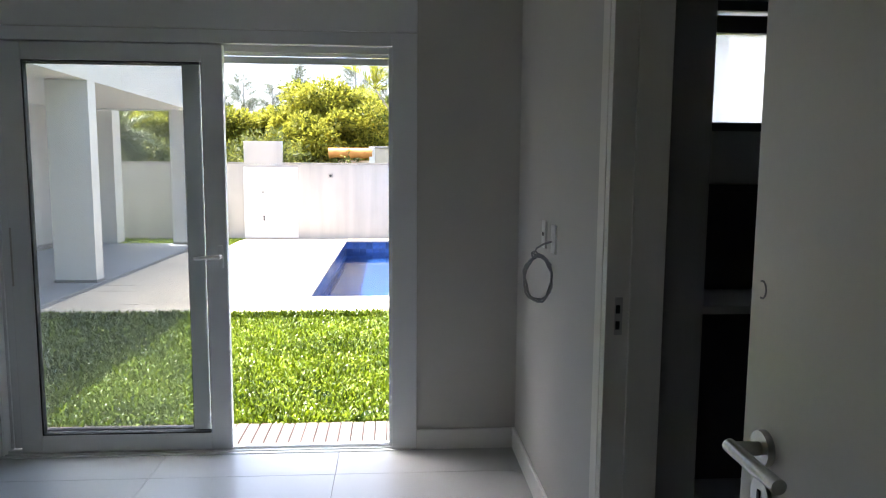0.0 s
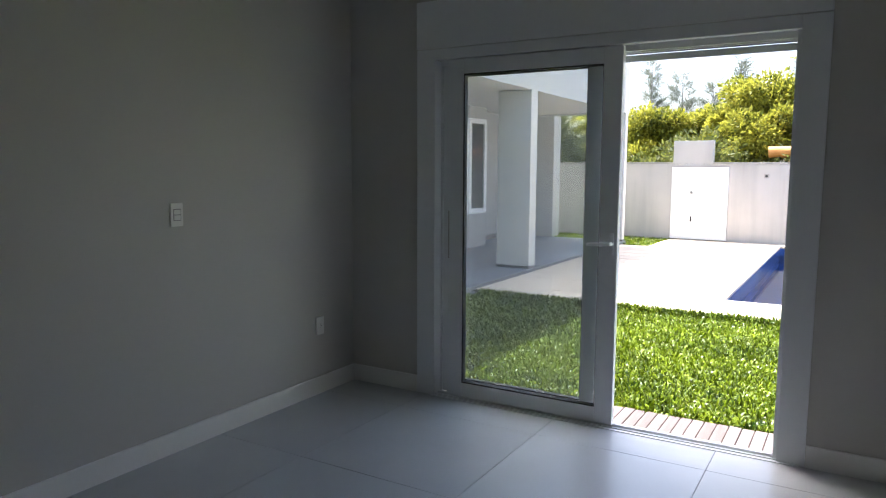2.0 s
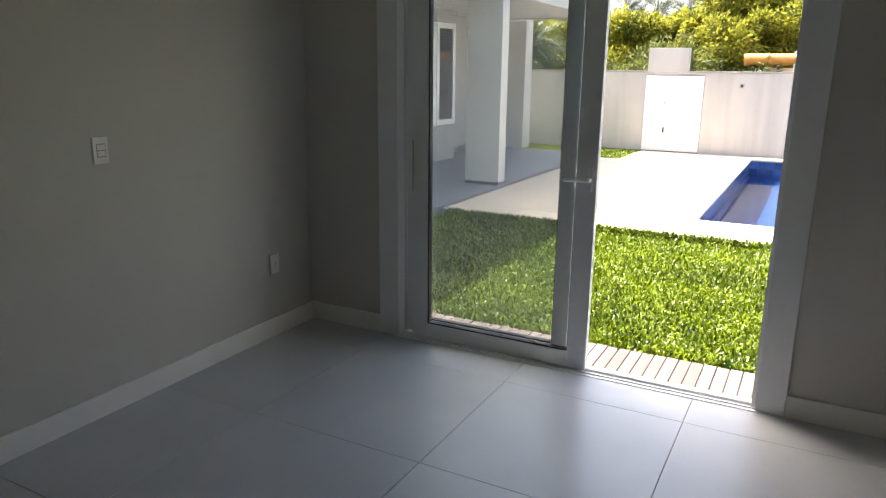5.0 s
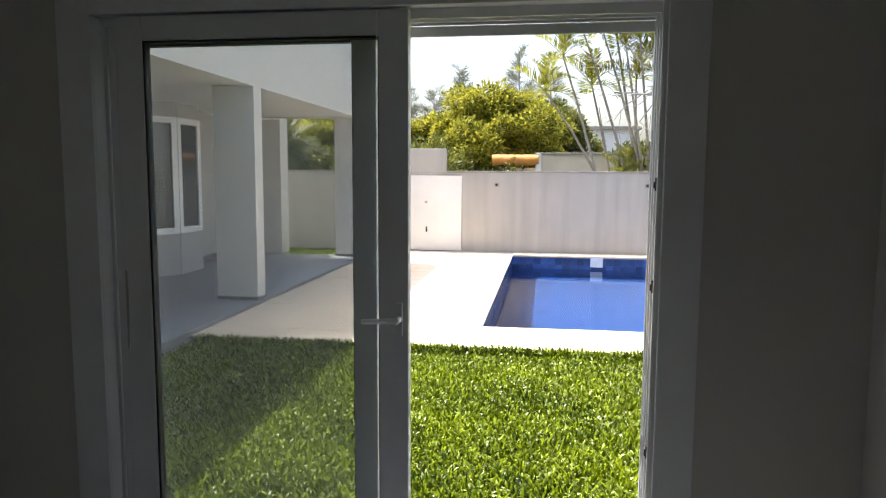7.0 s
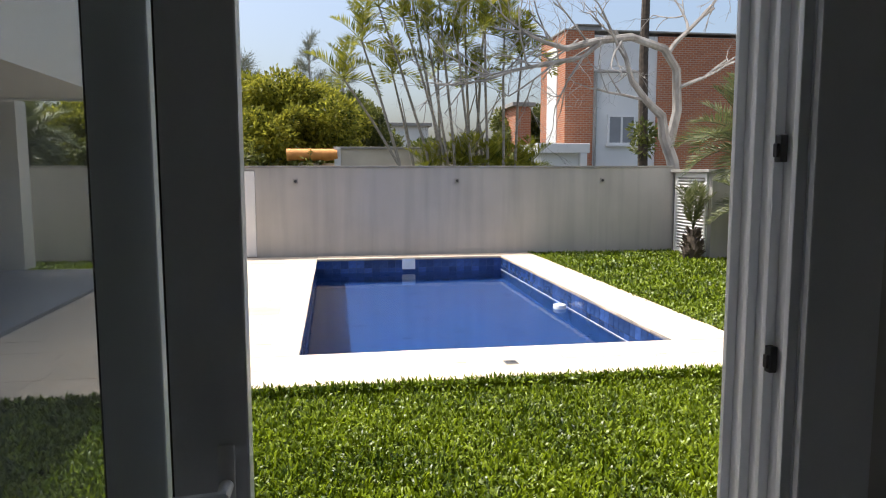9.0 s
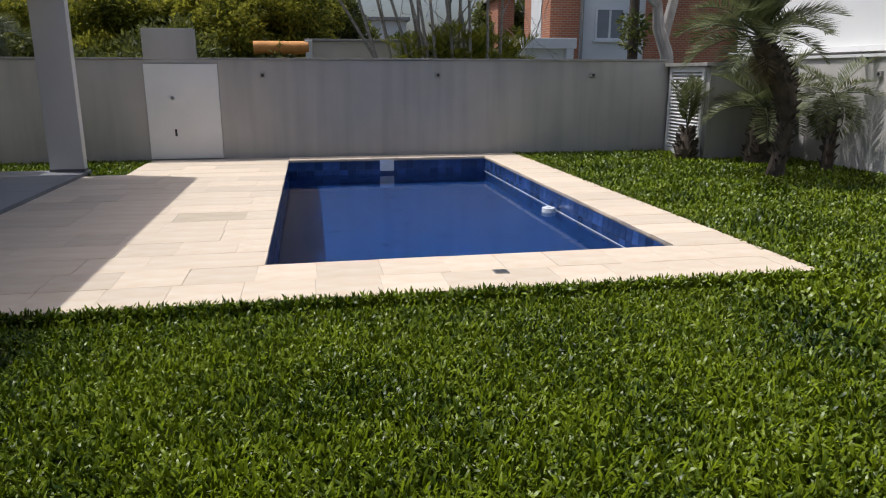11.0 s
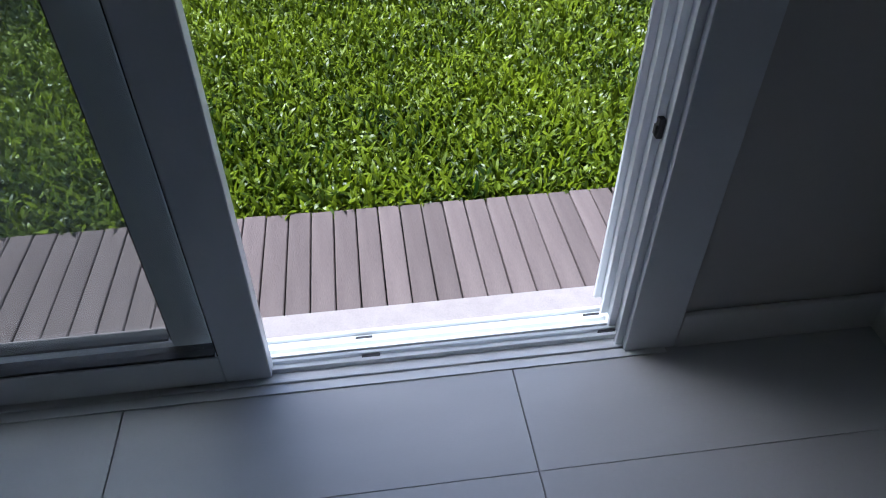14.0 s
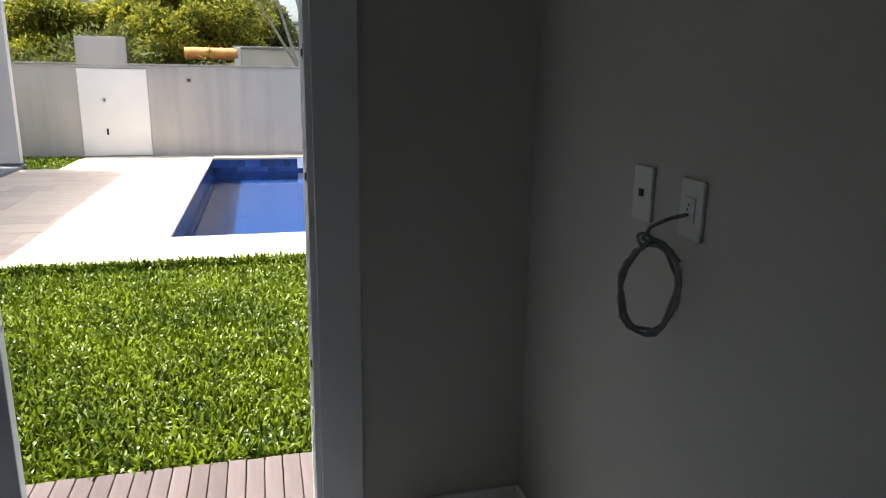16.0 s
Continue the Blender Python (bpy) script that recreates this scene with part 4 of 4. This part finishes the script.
part("shutter", boxes((10.14, 10.61, 26.05, 26.1, 2.70, 3.72)), M_PORCH, _w)
part("shutter", boxes((10.69, 11.16, 26.05, 26.1, 2.70, 3.72)), M_PORCH, _w)
part("sill", boxes((10.0, 11.3, 25.98, 26.1, 2.55, 2.62)), M_GATE, _w)
annex = root("white_annex", (7.6, 24, -0.2), "small white flat-roofed annex with a chimney", "house")
part("wall", boxes((6.6, 8.1, 23.6, 25.6, -0.3, 2.2)), M_WHITE_HOUSE, annex)
part("roof", boxes((6.4, 8.35, 23.4, 25.7, 2.2, 2.55), bevel=0.02), M_GATE, annex)
part("pier", boxes((8.0, 8.25, 23.4, 23.7, -0.3, 2.2)), M_WHITE_HOUSE, annex)
for _x, _y, _w, _h, _m, _lb in ((8.35, 34.0, 0.8, 4.85, M_BRICK, "distant red brick house"), (1.5, 40.0, 3.2, 4.2, M_WHITE_HOUSE, "distant pale house with a low roof")):
    _h2 = root("distant_house", (_x, _y, -0.2), _lb, "house")
    part("wall", boxes((_x, _x + _w, _y, _y + 4, -0.3, _h)), _m, _h2)
    part("roof", boxes((_x - 0.2, _x + _w + 0.2, _y - 0.2, _y + 4.2, _h, _h + 0.2), bevel=0.02), M_CAP, _h2)


# ---- plants ----
def crown(name, blobs, per, size, material, seed, parent, label="", droop=0.0):
    """Leaves on and inside uneven clumps; each blob is x, y, z, rx, ry, rz."""
    r = np.random.default_rng(seed)
    P, D = [], []
    for bx, by, bz, rx, ry, rz in blobs:
        n = int(per * (rx * rz) ** 0.9)
        u = r.normal(size=(n, 3)) + 1e-9
        u /= np.linalg.norm(u, axis=1, keepdims=True)
        k = r.uniform(0.45, 1.18, (n, 1)) + 0.18 * np.sin(u[:, :1] * 7 + bx) * np.cos(u[:, 2:] * 6 + by)
        P.append(np.array((bx, by, bz)) + u * k * np.array((rx, ry, rz)))
        D.append(u + r.normal(size=(n, 3)) * 0.7 - np.array((0, 0, droop)))
    P, D = np.concatenate(P), np.concatenate(D)
    n = len(P)
    me = cards(name, P, D, r.normal(size=(n, 3)), size * r.uniform(0.6, 1.4, n), size * 0.5 * r.uniform(0.7, 1.3, n), material)
    ob = adopt(new(name, me), parent)
    return tagged(ob, label)


def clumps(cx, cy, cz, rx, ry, rz, n, seed, small=0.26):
    """Splits a crown into clumps of uneven size."""
    r = random.Random(seed)
    out = []
    for _ in range(int(n * 2.1)):
        a, t = r.uniform(0, math.tau), r.uniform(-0.5, 1)
        q = math.sqrt(max(0, 1 - t * t)) * r.uniform(0.35, 1.12)
        k = small * r.uniform(0.45, 1.35)
        out.append((cx + rx * q * math.cos(a), cy + ry * q * math.sin(a), cz + rz * t * r.uniform(0.6, 0.95), rx * k, ry * k, rz * k))
    return out


def branching(bm, a, d, length, radius, depth, r, up=0.15, spread=0.75, seg=6):
    """A tapered, crooked limb that forks."""
    pts, rad = [Vector(a)], [radius]
    cur = Vector(d).normalized()
    steps = 4 if depth > 1 else 3
    for k in range(steps):
        cur = (cur + Vector((r.uniform(-1, 1), r.uniform(-1, 1), r.uniform(-1, 1) + up)) * 0.22).normalized()
        pts.append(pts[-1] + cur * length / steps)
        rad.append(radius * (1 - 0.45 * (k + 1) / steps))
    tube(bm, pts, rad, seg if radius > 0.02 else 4)
    if depth > 0:
        for k in range(r.choice((2, 3, 3))):
            i = r.randint(2, len(pts) - 1)
            nd = (cur + Vector((r.uniform(-1, 1), r.uniform(-1, 1), r.uniform(-1, 1))) * spread).normalized()
            branching(bm, pts[i], nd, length * r.uniform(0.55, 0.8), rad[i] * 0.76, depth - 1, r, up, spread, seg)


def broad_tree(x, y, top, rx, seed, leaf_size=0.135, per=3900, material=None, n=16, lab="leafy green broad-crowned tree behind the wall"):
    r = random.Random(seed)
    t = root("tree", (x, y, SOIL), lab, "tree", "trees behind the wall")
    h = top * 0.55
    bm = bmesh.new()
    branching(bm, (x, y, SOIL), (0, 0, 1), h * 0.75, 0.14, 2, r, 0.4, 0.8)
    part("trunk", bm, M_BARK, t, smooth=True)
    crown("crown", clumps(x, y, h + (top - h) * 0.30, rx, rx * 0.8, (top - h) * 0.95, n, seed), per, leaf_size, material or M_LEAF, seed, t)


broad_tree(-2.0, 19.5, 3.75, 1.9, 1, n=24)
broad_tree(-3.7, 20.5, 3.2, 1.2, 2, n=14)
broad_tree(-5.7, 20.0, 3.0, 1.6, 3, material=M_LEAF, n=16)
broad_tree(-0.7, 21.0, 3.5, 1.5, 4, material=M_LEAF_DARK, n=14)
broad_tree(-8.2, 20.5, 3.1, 1.9, 5, n=16)
broad_tree(-11.0, 19.5, 3.9, 2.0, 6, material=M_LEAF_DARK, n=14)
broad_tree(-14.0, 20, 4.4, 2.2, 7, material=M_LEAF_DARK, n=14)
broad_tree(9.6, 36, 4.6, 2.2, 13, material=M_LEAF_DARK, n=14, per=1500, leaf_size=0.25)
broad_tree(4.5, 30, 2.7, 2.6, 14, material=M_LEAF_DARK, n=14, per=1500, leaf_size=0.25)
hedge = root("understorey", (-6, 17.5, SOIL), "dense dark shrubs behind the garden wall", "shrubs", kind="stuff")
crown("foliage", [(-12 + 0.75 * k, 17.6 + 0.5 * math.sin(k * 2.1), 1.1 + 0.35 * math.sin(k * 1.3), 0.75, 0.6, 1.0) for k in range(15)], 2000, 0.16, M_LEAF_DARK, 31, hedge)


def casuarina(x, y, top, seed):
    """A feathery, thin pine-like tree."""
    r = np.random.default_rng(seed)
    t = root("casuarina", (x, y, SOIL), "thin feathery grey-green pine against the sky", "tree", "pines behind the wall")
    bm = tube(bmesh.new(), [(x, y, SOIL), (x + 0.05, y, top * 0.5), (x, y, top)], [0.12, 0.07, 0.012], 6)
    P, D = [], []
    for k in range(46):
        z = top * (0.35 + 0.65 * k / 46)
        ln = (1.05 - 0.75 * k / 46) * r.uniform(0.6, 1.15)
        a = r.uniform(0, math.tau)
        b0 = np.array((x, y, z))
        d = np.array((math.cos(a), math.sin(a), 0.55))
        tube(bm, [tuple(b0), tuple(b0 + d * ln * 0.5), tuple(b0 + d * ln + np.array((0, 0, 0.1)))], [0.014, 0.009, 0.004], 4)
        m = int(150 * ln)
        s = r.uniform(0.15, 1, (m, 1))
        P.append(b0 + d * ln * s)
        D.append(d * 0.6 + r.normal(size=(m, 3)) * 0.55 + np.array((0, 0, 0.25)))
    part("trunk", bm, M_BARK, t)
    P, D = np.concatenate(P), np.concatenate(D)
    n = len(P)
    adopt(new("crown", cards("crown", P, D, r.normal(size=(n, 3)), r.uniform(0.18, 0.5, n), np.full(n, 0.014), M_NEEDLE)), t)


for _x, _y, _t, _s in ((-7.2, 25, 5.7, 1), (-6.2, 26, 5.2, 2), (-3.9, 25, 5.6, 3), (-1.6, 25, 6.2, 4), (-0.4, 26, 5.6, 5), (-9.0, 25, 5.3, 6), (-5.2, 27, 5.0, 7), (-12, 24, 6.0, 8)):
    casuarina(_x, _y, _t, _s)


def frond_mesh(name, length, leaflet, droop, n, material, width=0.022, vee=0.5, seed=0, start=0.12):
    """A feather leaf that starts at the origin along +x and arches down."""
    r = np.random.default_rng(seed)
    P, D, S = [], [], []
    mid = []
    for k in range(n + 1):
        s = k / n
        a = droop * s ** 1.3
        mid.append((length * s * (1 - 0.22 * droop * s), 0.0, length * (0.28 * s - 0.52 * droop * s * s)))
    mid = np.array(mid)
    for k in range(1, n + 1):
        s = k / n
        if s < start:
            continue
        t = mid[k] - mid[k - 1]
        t /= np.linalg.norm(t)
        for side in (-1, 1):
            d = t * (0.55 + 0.5 * s) + np.array((0, side * 1.0, vee * (1 - 0.6 * s))) + r.normal(size=3) * 0.10
            P.append(mid[k])
            D.append(d)
            S.append(t)
    P, D, S = np.array(P), np.array(D), np.array(S)
    m = len(P)
    u = np.linspace(0, 1, m)
    L = leaflet * (0.35 + 0.65 * np.sin(np.pi * np.clip(u * 0.9 + 0.12, 0, 1))) * r.uniform(0.85, 1.15, m)
    me = cards(name, P, D, S, L, np.full(m, width), material, 0.15)
    bm = bmesh.new()
    bm.from_mesh(me)
    tube(bm, [tuple(p) for p in mid[::max(1, n // 8)]], [0.012 * (1 - 0.85 * i / max(1, len(mid[::max(1, n // 8)]) - 1)) for i in range(len(mid[::max(1, n // 8)]))], 5)
    bm.to_mesh(me)
    bm.free()
    return me


_fr_palm = [frond_mesh("frond", 1.15, 0.40, dr, 54, M_PALM, 0.020, 0.6, k) for k, dr in enumerate((0.45, 0.8, 1.2))]
_fr_dry = frond_mesh("dry_frond", 0.95, 0.30, 1.5, 26, M_DRY, 0.022, 0.3, 8)
_fr_areca = [frond_mesh("frond", 0.95, 0.34, dr, 22, M_ARECA, 0.034, 0.75, 20 + k) for k, dr in enumerate((0.5, 0.9))]


def fronds(parent, top, count, scale, seed, kinds, low=-35, high=78, name="frond"):
    r = random.Random(seed)
    for k in range(count):
        az = k * 137.5 + r.uniform(-14, 14)
        el = high + (low - high) * (k / max(1, count - 1)) + r.uniform(-7, 7)
        i = min(len(kinds) - 1, int(len(kinds) * k / count))
        s = scale * r.uniform(0.85, 1.12)
        piece(name, kinds[i], parent, Matrix.Translation(top) @ Euler((0, radians(-el), radians(az)), "XYZ").to_matrix().to_4x4() @ Matrix.Diagonal((s, s, s, 1)))


def scaly_trunk(path, radii, seed, boots=26):
    """A palm trunk clad in old leaf bases."""
    bm = tube(bmesh.new(), path, radii, 12)
    r = random.Random(seed)
    pts = [Vector(p) for p in path]
    for k in range(boots * 5):
        s = r.uniform(0.12, 1.0) * (len(pts) - 1)
        i = min(int(s), len(pts) - 2)
        p = pts[i].lerp(pts[i + 1], s - i)
        rr = radii[i] + (radii[i + 1] - radii[i]) * (s - i)
        a = r.uniform(0, math.tau)
        d = Vector((math.cos(a), math.sin(a), 0))
        rod(bm, p + d * rr * 0.7, p + d * (rr + r.uniform(0.03, 0.07)) + Vector((0, 0, r.uniform(0.05, 0.11))), 0.028, 0.008, 5)
    return bm


palm = root("jelly_palm", (6.09, 9.06, SOIL), "curved scaly palm with arching grey-green fronds on the lawn", "palm", "garden palms")
_tp = [(6.06, 9.06, SOIL), (6.14, 9.06, 0.25), (6.19, 9.06, 0.70), (6.08, 9.06, 1.15), (5.86, 9.06, 1.50), (5.62, 9.06, 1.82)]
part("trunk", scaly_trunk(_tp, [0.14, 0.105, 0.12, 0.17, 0.19, 0.15], 3, 44), M_PALM_BARK, palm)
fronds(palm, (5.60, 9.06, 1.88), 34, 1.15, 4, _fr_palm[:2], -16, 80)
fronds(palm, (5.68, 9.06, 1.70), 7, 0.6, 5, [_fr_dry], -70, -45, "dry_frond")
palm2 = root("jelly_palm", (7.0, 10.75, SOIL), "short bushy palm with drooping fronds by the shed", "palm", "garden palms")
part("trunk", scaly_trunk([(7.0, 10.75, SOIL), (7.0, 10.75, 0.3), (6.98, 10.75, 0.75)], [0.30, 0.27, 0.16], 6, 30), M_PALM_BARK, palm2)
fronds(palm2, (6.98, 10.75, 0.80), 22, 1.0, 7, _fr_palm[:2], -20, 72)
palm4 = root("jelly_palm", (7.35, 9.55, SOIL), "drooping palm close to the boundary wall", "palm", "garden palms")
part("trunk", scaly_trunk([(7.35, 9.55, SOIL), (7.35, 9.55, 0.4), (7.33, 9.55, 1.05)], [0.10, 0.08, 0.07], 16, 12), M_PALM_BARK, palm4)
fronds(palm4, (7.33, 9.55, 1.05), 15, 0.72, 17, _fr_palm, -62, 35)
palm3 = root("young_palm", (5.95, 11.45, SOIL), "young palm with a stubby scaly base", "palm", "garden palms")
part("trunk", scaly_trunk([(5.95, 11.45, SOIL), (5.95, 11.45, 0.05), (5.95, 11.45, 0.42)], [0.16, 0.19, 0.08], 9, 24), M_PALM_BARK, palm3)
fronds(palm3, (5.95, 11.45, 0.42), 6, 0.80, 10, _fr_palm[:1], 60, 86)

areca = root("areca_clump", (1.9, 15, SOIL), "clump of slender palms with yellow-green fronds", "palm")
_ra = random.Random(12)
_tops = ((0.25, 5.14), (-0.15, 4.32), (0.76, 4.90), (2.20, 5.13), (1.28, 4.54), (0.57, 3.76), (1.94, 4.30), (2.41, 3.60), (3.00, 4.77), (3.41, 4.14), (1.54, 5.24), (-0.55, 3.55), (1.60, 3.85), (2.75, 5.45), (0.95, 5.65), (2.55, 4.55))
for _k, (_x, _z) in enumerate(_tops):
    _y = 15 + _ra.uniform(-0.5, 0.5)
    _bx = 2.05 + (_x - 1.5) * 0.38 + _ra.uniform(-0.45, 0.45)
    _bm = tube(bmesh.new(), [(_bx, _y, SOIL), (_bx + (_x - _bx) * 0.30, _y, _z * 0.4), (_bx + (_x - _bx) * 0.68, _y + 0.1, _z * 0.75), (_x, _y, _z)], [0.040, 0.034, 0.028, 0.020], 8)
    part("cane", _bm, M_CANE, areca)
    fronds(areca, (_x, _y, _z), 9, _ra.uniform(0.95, 1.2), 40 + _k, _fr_areca, -12, 78)
for _k in range(5):
    _bx, _x, _z = _ra.uniform(1.0, 3.0), _ra.uniform(-0.2, 3.8), _ra.uniform(2.6, 4.2)
    _bm = tube(bmesh.new(), [(_bx, 15.2, SOIL), (_bx + (_x - _bx) * 0.3, 15.2, _z * 0.45), (_x, 15.1, _z)], [0.026, 0.022, 0.010], 6)
    part("cane", _bm, M_CANE, areca, "bare grey cane")
fronds(areca, (2.1, 14.8, 1.6), 22, 1.0, 77, _fr_areca, 0, 75)
fronds(areca, (2.9, 14.9, 1.5), 16, 1.0, 78, _fr_areca, 0, 75)
fronds(areca, (3.6, 15.0, 1.45), 16, 1.0, 79, _fr_areca, 0, 75)
fronds(areca, (1.4, 15.1, 1.4), 12, 0.9, 80, _fr_areca, 10, 75)

bare = root("bare_tree", (6.95, 14.2, SOIL), "leafless pale tree with crooked spreading branches", "tree")
_bm = bmesh.new()
_rb = random.Random(6)
tube(_bm, [(7.05, 14.2, SOIL), (6.98, 14.2, 1.2), (6.84, 14.15, 1.8), (6.60, 14.1, 2.3), (6.51, 14.05, 2.77), (6.10, 14, 3.10), (5.75, 14, 3.53), (5.60, 14, 4.03), (5.35, 14, 4.6)], [0.16, 0.145, 0.135, 0.125, 0.105, 0.08, 0.065, 0.05, 0.03], 10)
tube(_bm, [(6.74, 14.15, 2.05), (6.95, 14.2, 2.9), (6.85, 14.1, 3.8), (6.49, 14.0, 4.23), (5.72, 14, 4.46), (4.94, 14, 4.36), (4.23, 14, 4.18), (3.78, 14, 4.29), (3.33, 14, 4.47), (2.64, 14, 4.57)], [0.12, 0.11, 0.10, 0.095, 0.088, 0.078, 0.064, 0.048, 0.036, 0.024], 8)
tube(_bm, [(5.10, 14, 4.38), (4.60, 13.95, 4.00), (3.66, 13.9, 3.81), (3.03, 13.9, 3.67), (2.40, 13.9, 3.45), (1.78, 13.9, 3.35), (1.0, 13.9, 3.40)], [0.055, 0.048, 0.042, 0.037, 0.03, 0.022, 0.013], 7)
part("trunk", _bm, M_BARK, bare, smooth=True)
_bm = bmesh.new()
_limbs = []
for _k in range(26):
    _s = _rb.uniform(0, 1)
    _low = _k % 2
    _p = (5.9 - 3.1 * _s, 14, 4.43 + (0.15 if _s > 0.8 else -0.12 * _s)) if not _low else (4.6 - 3.2 * _s, 13.9, 3.98 - 0.6 * _s)
    _limbs.append((_p, (_rb.uniform(-1, -0.2), _rb.uniform(-0.2, 0.2), _rb.uniform(-0.9, 0.8)), _rb.uniform(0.8, 1.35), 0.030 - 0.012 * _s))
_limbs += [((5.60, 14, 4.0), (-0.6, 0, 0.7), 1.2, 0.045), ((6.1, 14, 3.1), (-1, 0, 0.1), 1.2, 0.035), ((6.6, 14.1, 4.1), (0.5, 0, 0.9), 1.4, 0.06), ((6.9, 14.1, 3.4), (0.9, 0, 0.4), 1.3, 0.05)]
for _p, _d, _len, _rad in _limbs:
    branching(_bm, _p, _d, _len, _rad, 4, _rb, 0.05, 0.95, 5)
part("branch", _bm, M_BARK, bare)
pole = root("slim_tree", (9.0, 20, SOIL), "slim dark trunk with a tuft of epiphytes", "tree")
_bm = tube(bmesh.new(), [(8.85, 20, SOIL), (8.8, 20, 2.5), (8.75, 20, 5), (8.8, 20, 9)], [0.17, 0.15, 0.14, 0.11], 9)
part("trunk", _bm, M_PALM_BARK, pole)
crown("epiphyte", [(8.8, 19.9, 2.75, 0.45, 0.3, 0.35), (8.75, 19.9, 2.3, 0.3, 0.25, 0.25)], 900, 0.2, M_LEAF_DARK, 5, pole)
for _k, (_x, _y, _t) in enumerate(((-9.5, 15.5, 3.2), (-11.2, 15.0, 3.6), (-7.6, 16.0, 2.9))):
    _p = root("fan_palm", (_x, _y, SOIL), "grey-green palm seen beyond the porch", "palm", "palms beyond the porch")
    part("trunk", tube(bmesh.new(), [(_x, _y, SOIL), (_x, _y, _t * 0.75)], [0.18, 0.14], 8), M_PALM_BARK, _p)
    fronds(_p, (_x, _y, _t * 0.75), 30, 1.25, 60 + _k, _fr_palm, -50, 70)

# ---- the lawn ----


def lawn_blades(rects, density, lmin, lmax, wide, seed, base=SOIL):
    """Broad bent blades over plan rectangles."""
    r = np.random.default_rng(seed)
    pos = []
    for x0, x1, y0, y1 in rects:
        n = int((x1 - x0) * (y1 - y0) * density)
        pos.append(np.stack([r.uniform(x0, x1, n), r.uniform(y0, y1, n), np.full(n, base)], 1))
    P = np.concatenate(pos)
    n = len(P)
    a = r.uniform(0, 2 * np.pi, n)
    lean = r.uniform(0.25, 1.45, n)
    L = r.uniform(lmin, lmax, n)
    W = wide * r.uniform(0.7, 1.3, n)
    H = np.stack([np.cos(a), np.sin(a), np.zeros(n)], 1)
    S = np.stack([-np.sin(a), np.cos(a), np.zeros(n)], 1)
    up = np.array((0, 0, 1.0))
    P = P + up * r.uniform(0, 0.025, (n, 1))
    d1 = H * np.sin(lean * 0.6)[:, None] + up * np.cos(lean * 0.6)[:, None]
    d2 = H * np.sin(lean * 1.6)[:, None] + up * np.cos(lean * 1.6)[:, None]
    dm = d1 + d2
    dm = dm / np.maximum(np.linalg.norm(dm, axis=1, keepdims=True), 0.2)
    m = P + d1 * (L * 0.40)[:, None]
    q = m + dm * (L * 0.36)[:, None]
    t = q + d2 * (L * 0.24)[:, None]
    s = S * W[:, None] * 0.5
    tw = np.stack([np.zeros(n), np.zeros(n), r.uniform(-0.5, 0.5, n)], 1) * W[:, None]
    V = np.stack([P - s * 0.5, P + s * 0.5, m + s + tw * 0.5, m - s - tw * 0.5, q + s * 0.85 + tw, q - s * 0.85 - tw, t], 1).reshape(-1, 3)
    i = np.arange(n) * 7
    me = bpy.data.meshes.new("grass")
    F = [None] * (3 * n)
    F[0::3] = np.stack([i, i + 1, i + 2, i + 3], 1).tolist()
    F[1::3] = np.stack([i + 3, i + 2, i + 4, i + 5], 1).tolist()
    F[2::3] = np.stack([i + 5, i + 4, i + 6], 1).tolist()
    me.from_pydata(V.tolist(), [], F)
    me.shade_smooth()
    me.materials.append(M_GRASS)
    return me


grass = tagged(new("grass", lawn_blades([(-2.6, 2.2, 0.865, 4.27)], 7800, 0.045, 0.098, 0.0120, 1, SOIL + 0.012)), "lush green broad-bladed lawn", "grass", kind="stuff")
tagged(new("grass", lawn_blades([(-4.0, -2.6, 0.865, 4.27)], 4000, 0.060, 0.105, 0.0155, 2, SOIL + 0.012)), "lush green broad-bladed lawn", "grass", kind="stuff")
tagged(new("grass", lawn_blades([(2.2, 5.5, 0.865, 4.27), (3.11, 5.5, 4.27, 7.5)], 2600, 0.06, 0.115, 0.019, 3, SOIL + 0.014)), "lush green broad-bladed lawn", "grass", kind="stuff")
tagged(new("grass", lawn_blades([(5.5, 7.88, 0.865, 7.5), (3.08, 7.88, 7.5, 11.3), (3.08, 6.2, 11.3, 12.77), (-9.0, -4.1, 11.62, 12.77), (-4.1, -3.50, 11.16, 12.77), (-4.06, -3.50, 10.90, 11.16)], 1600, 0.08, 0.12, 0.024, 4, SOIL + 0.03)),
       "lush green lawn along the walls", "grass", kind="stuff")

tagged(new("grass", lawn_blades([(-4.0, 3.1, 4.17, 4.285), (3.09, 3.18, 4.2, 12.7)], 7000, 0.06, 0.10, 0.014, 6, SOIL + 0.055)), "grass fringe along the paving edge", "grass", kind="stuff")

tagged(new("grass", lawn_blades([(-2.6, 2.2, 0.848, 0.885)], 9000, 0.030, 0.058, 0.012, 11, SOIL + 0.018)), "short grass fringe along the deck edge", "grass", kind="stuff")

# ---- paving slabs ----
for _k in range(2):
    slabs(-4.07, 3.10, 4.27 + _k * 0.475, 4.27 + (_k + 1) * 0.475, 0.47, grey=0.0, jitter=0.12)
_y = PY0
while _y < 12.2:
    slabs(-4.07 if _y < 10.7 else -3.5, PX0 + 0.012, _y, min(_y + 0.4706, 12.752), 0.72, grey=0.035, jitter=0.4)
    _y += 0.4706
slabs(PX1 - 0.012, 3.10, PY0, PY1, 0.47, grey=0.0, jitter=0.1)
slabs(PX0 + 0.012, 3.10, PY1 - 0.012, 12.74, 0.47, grey=0.0, jitter=0.1)
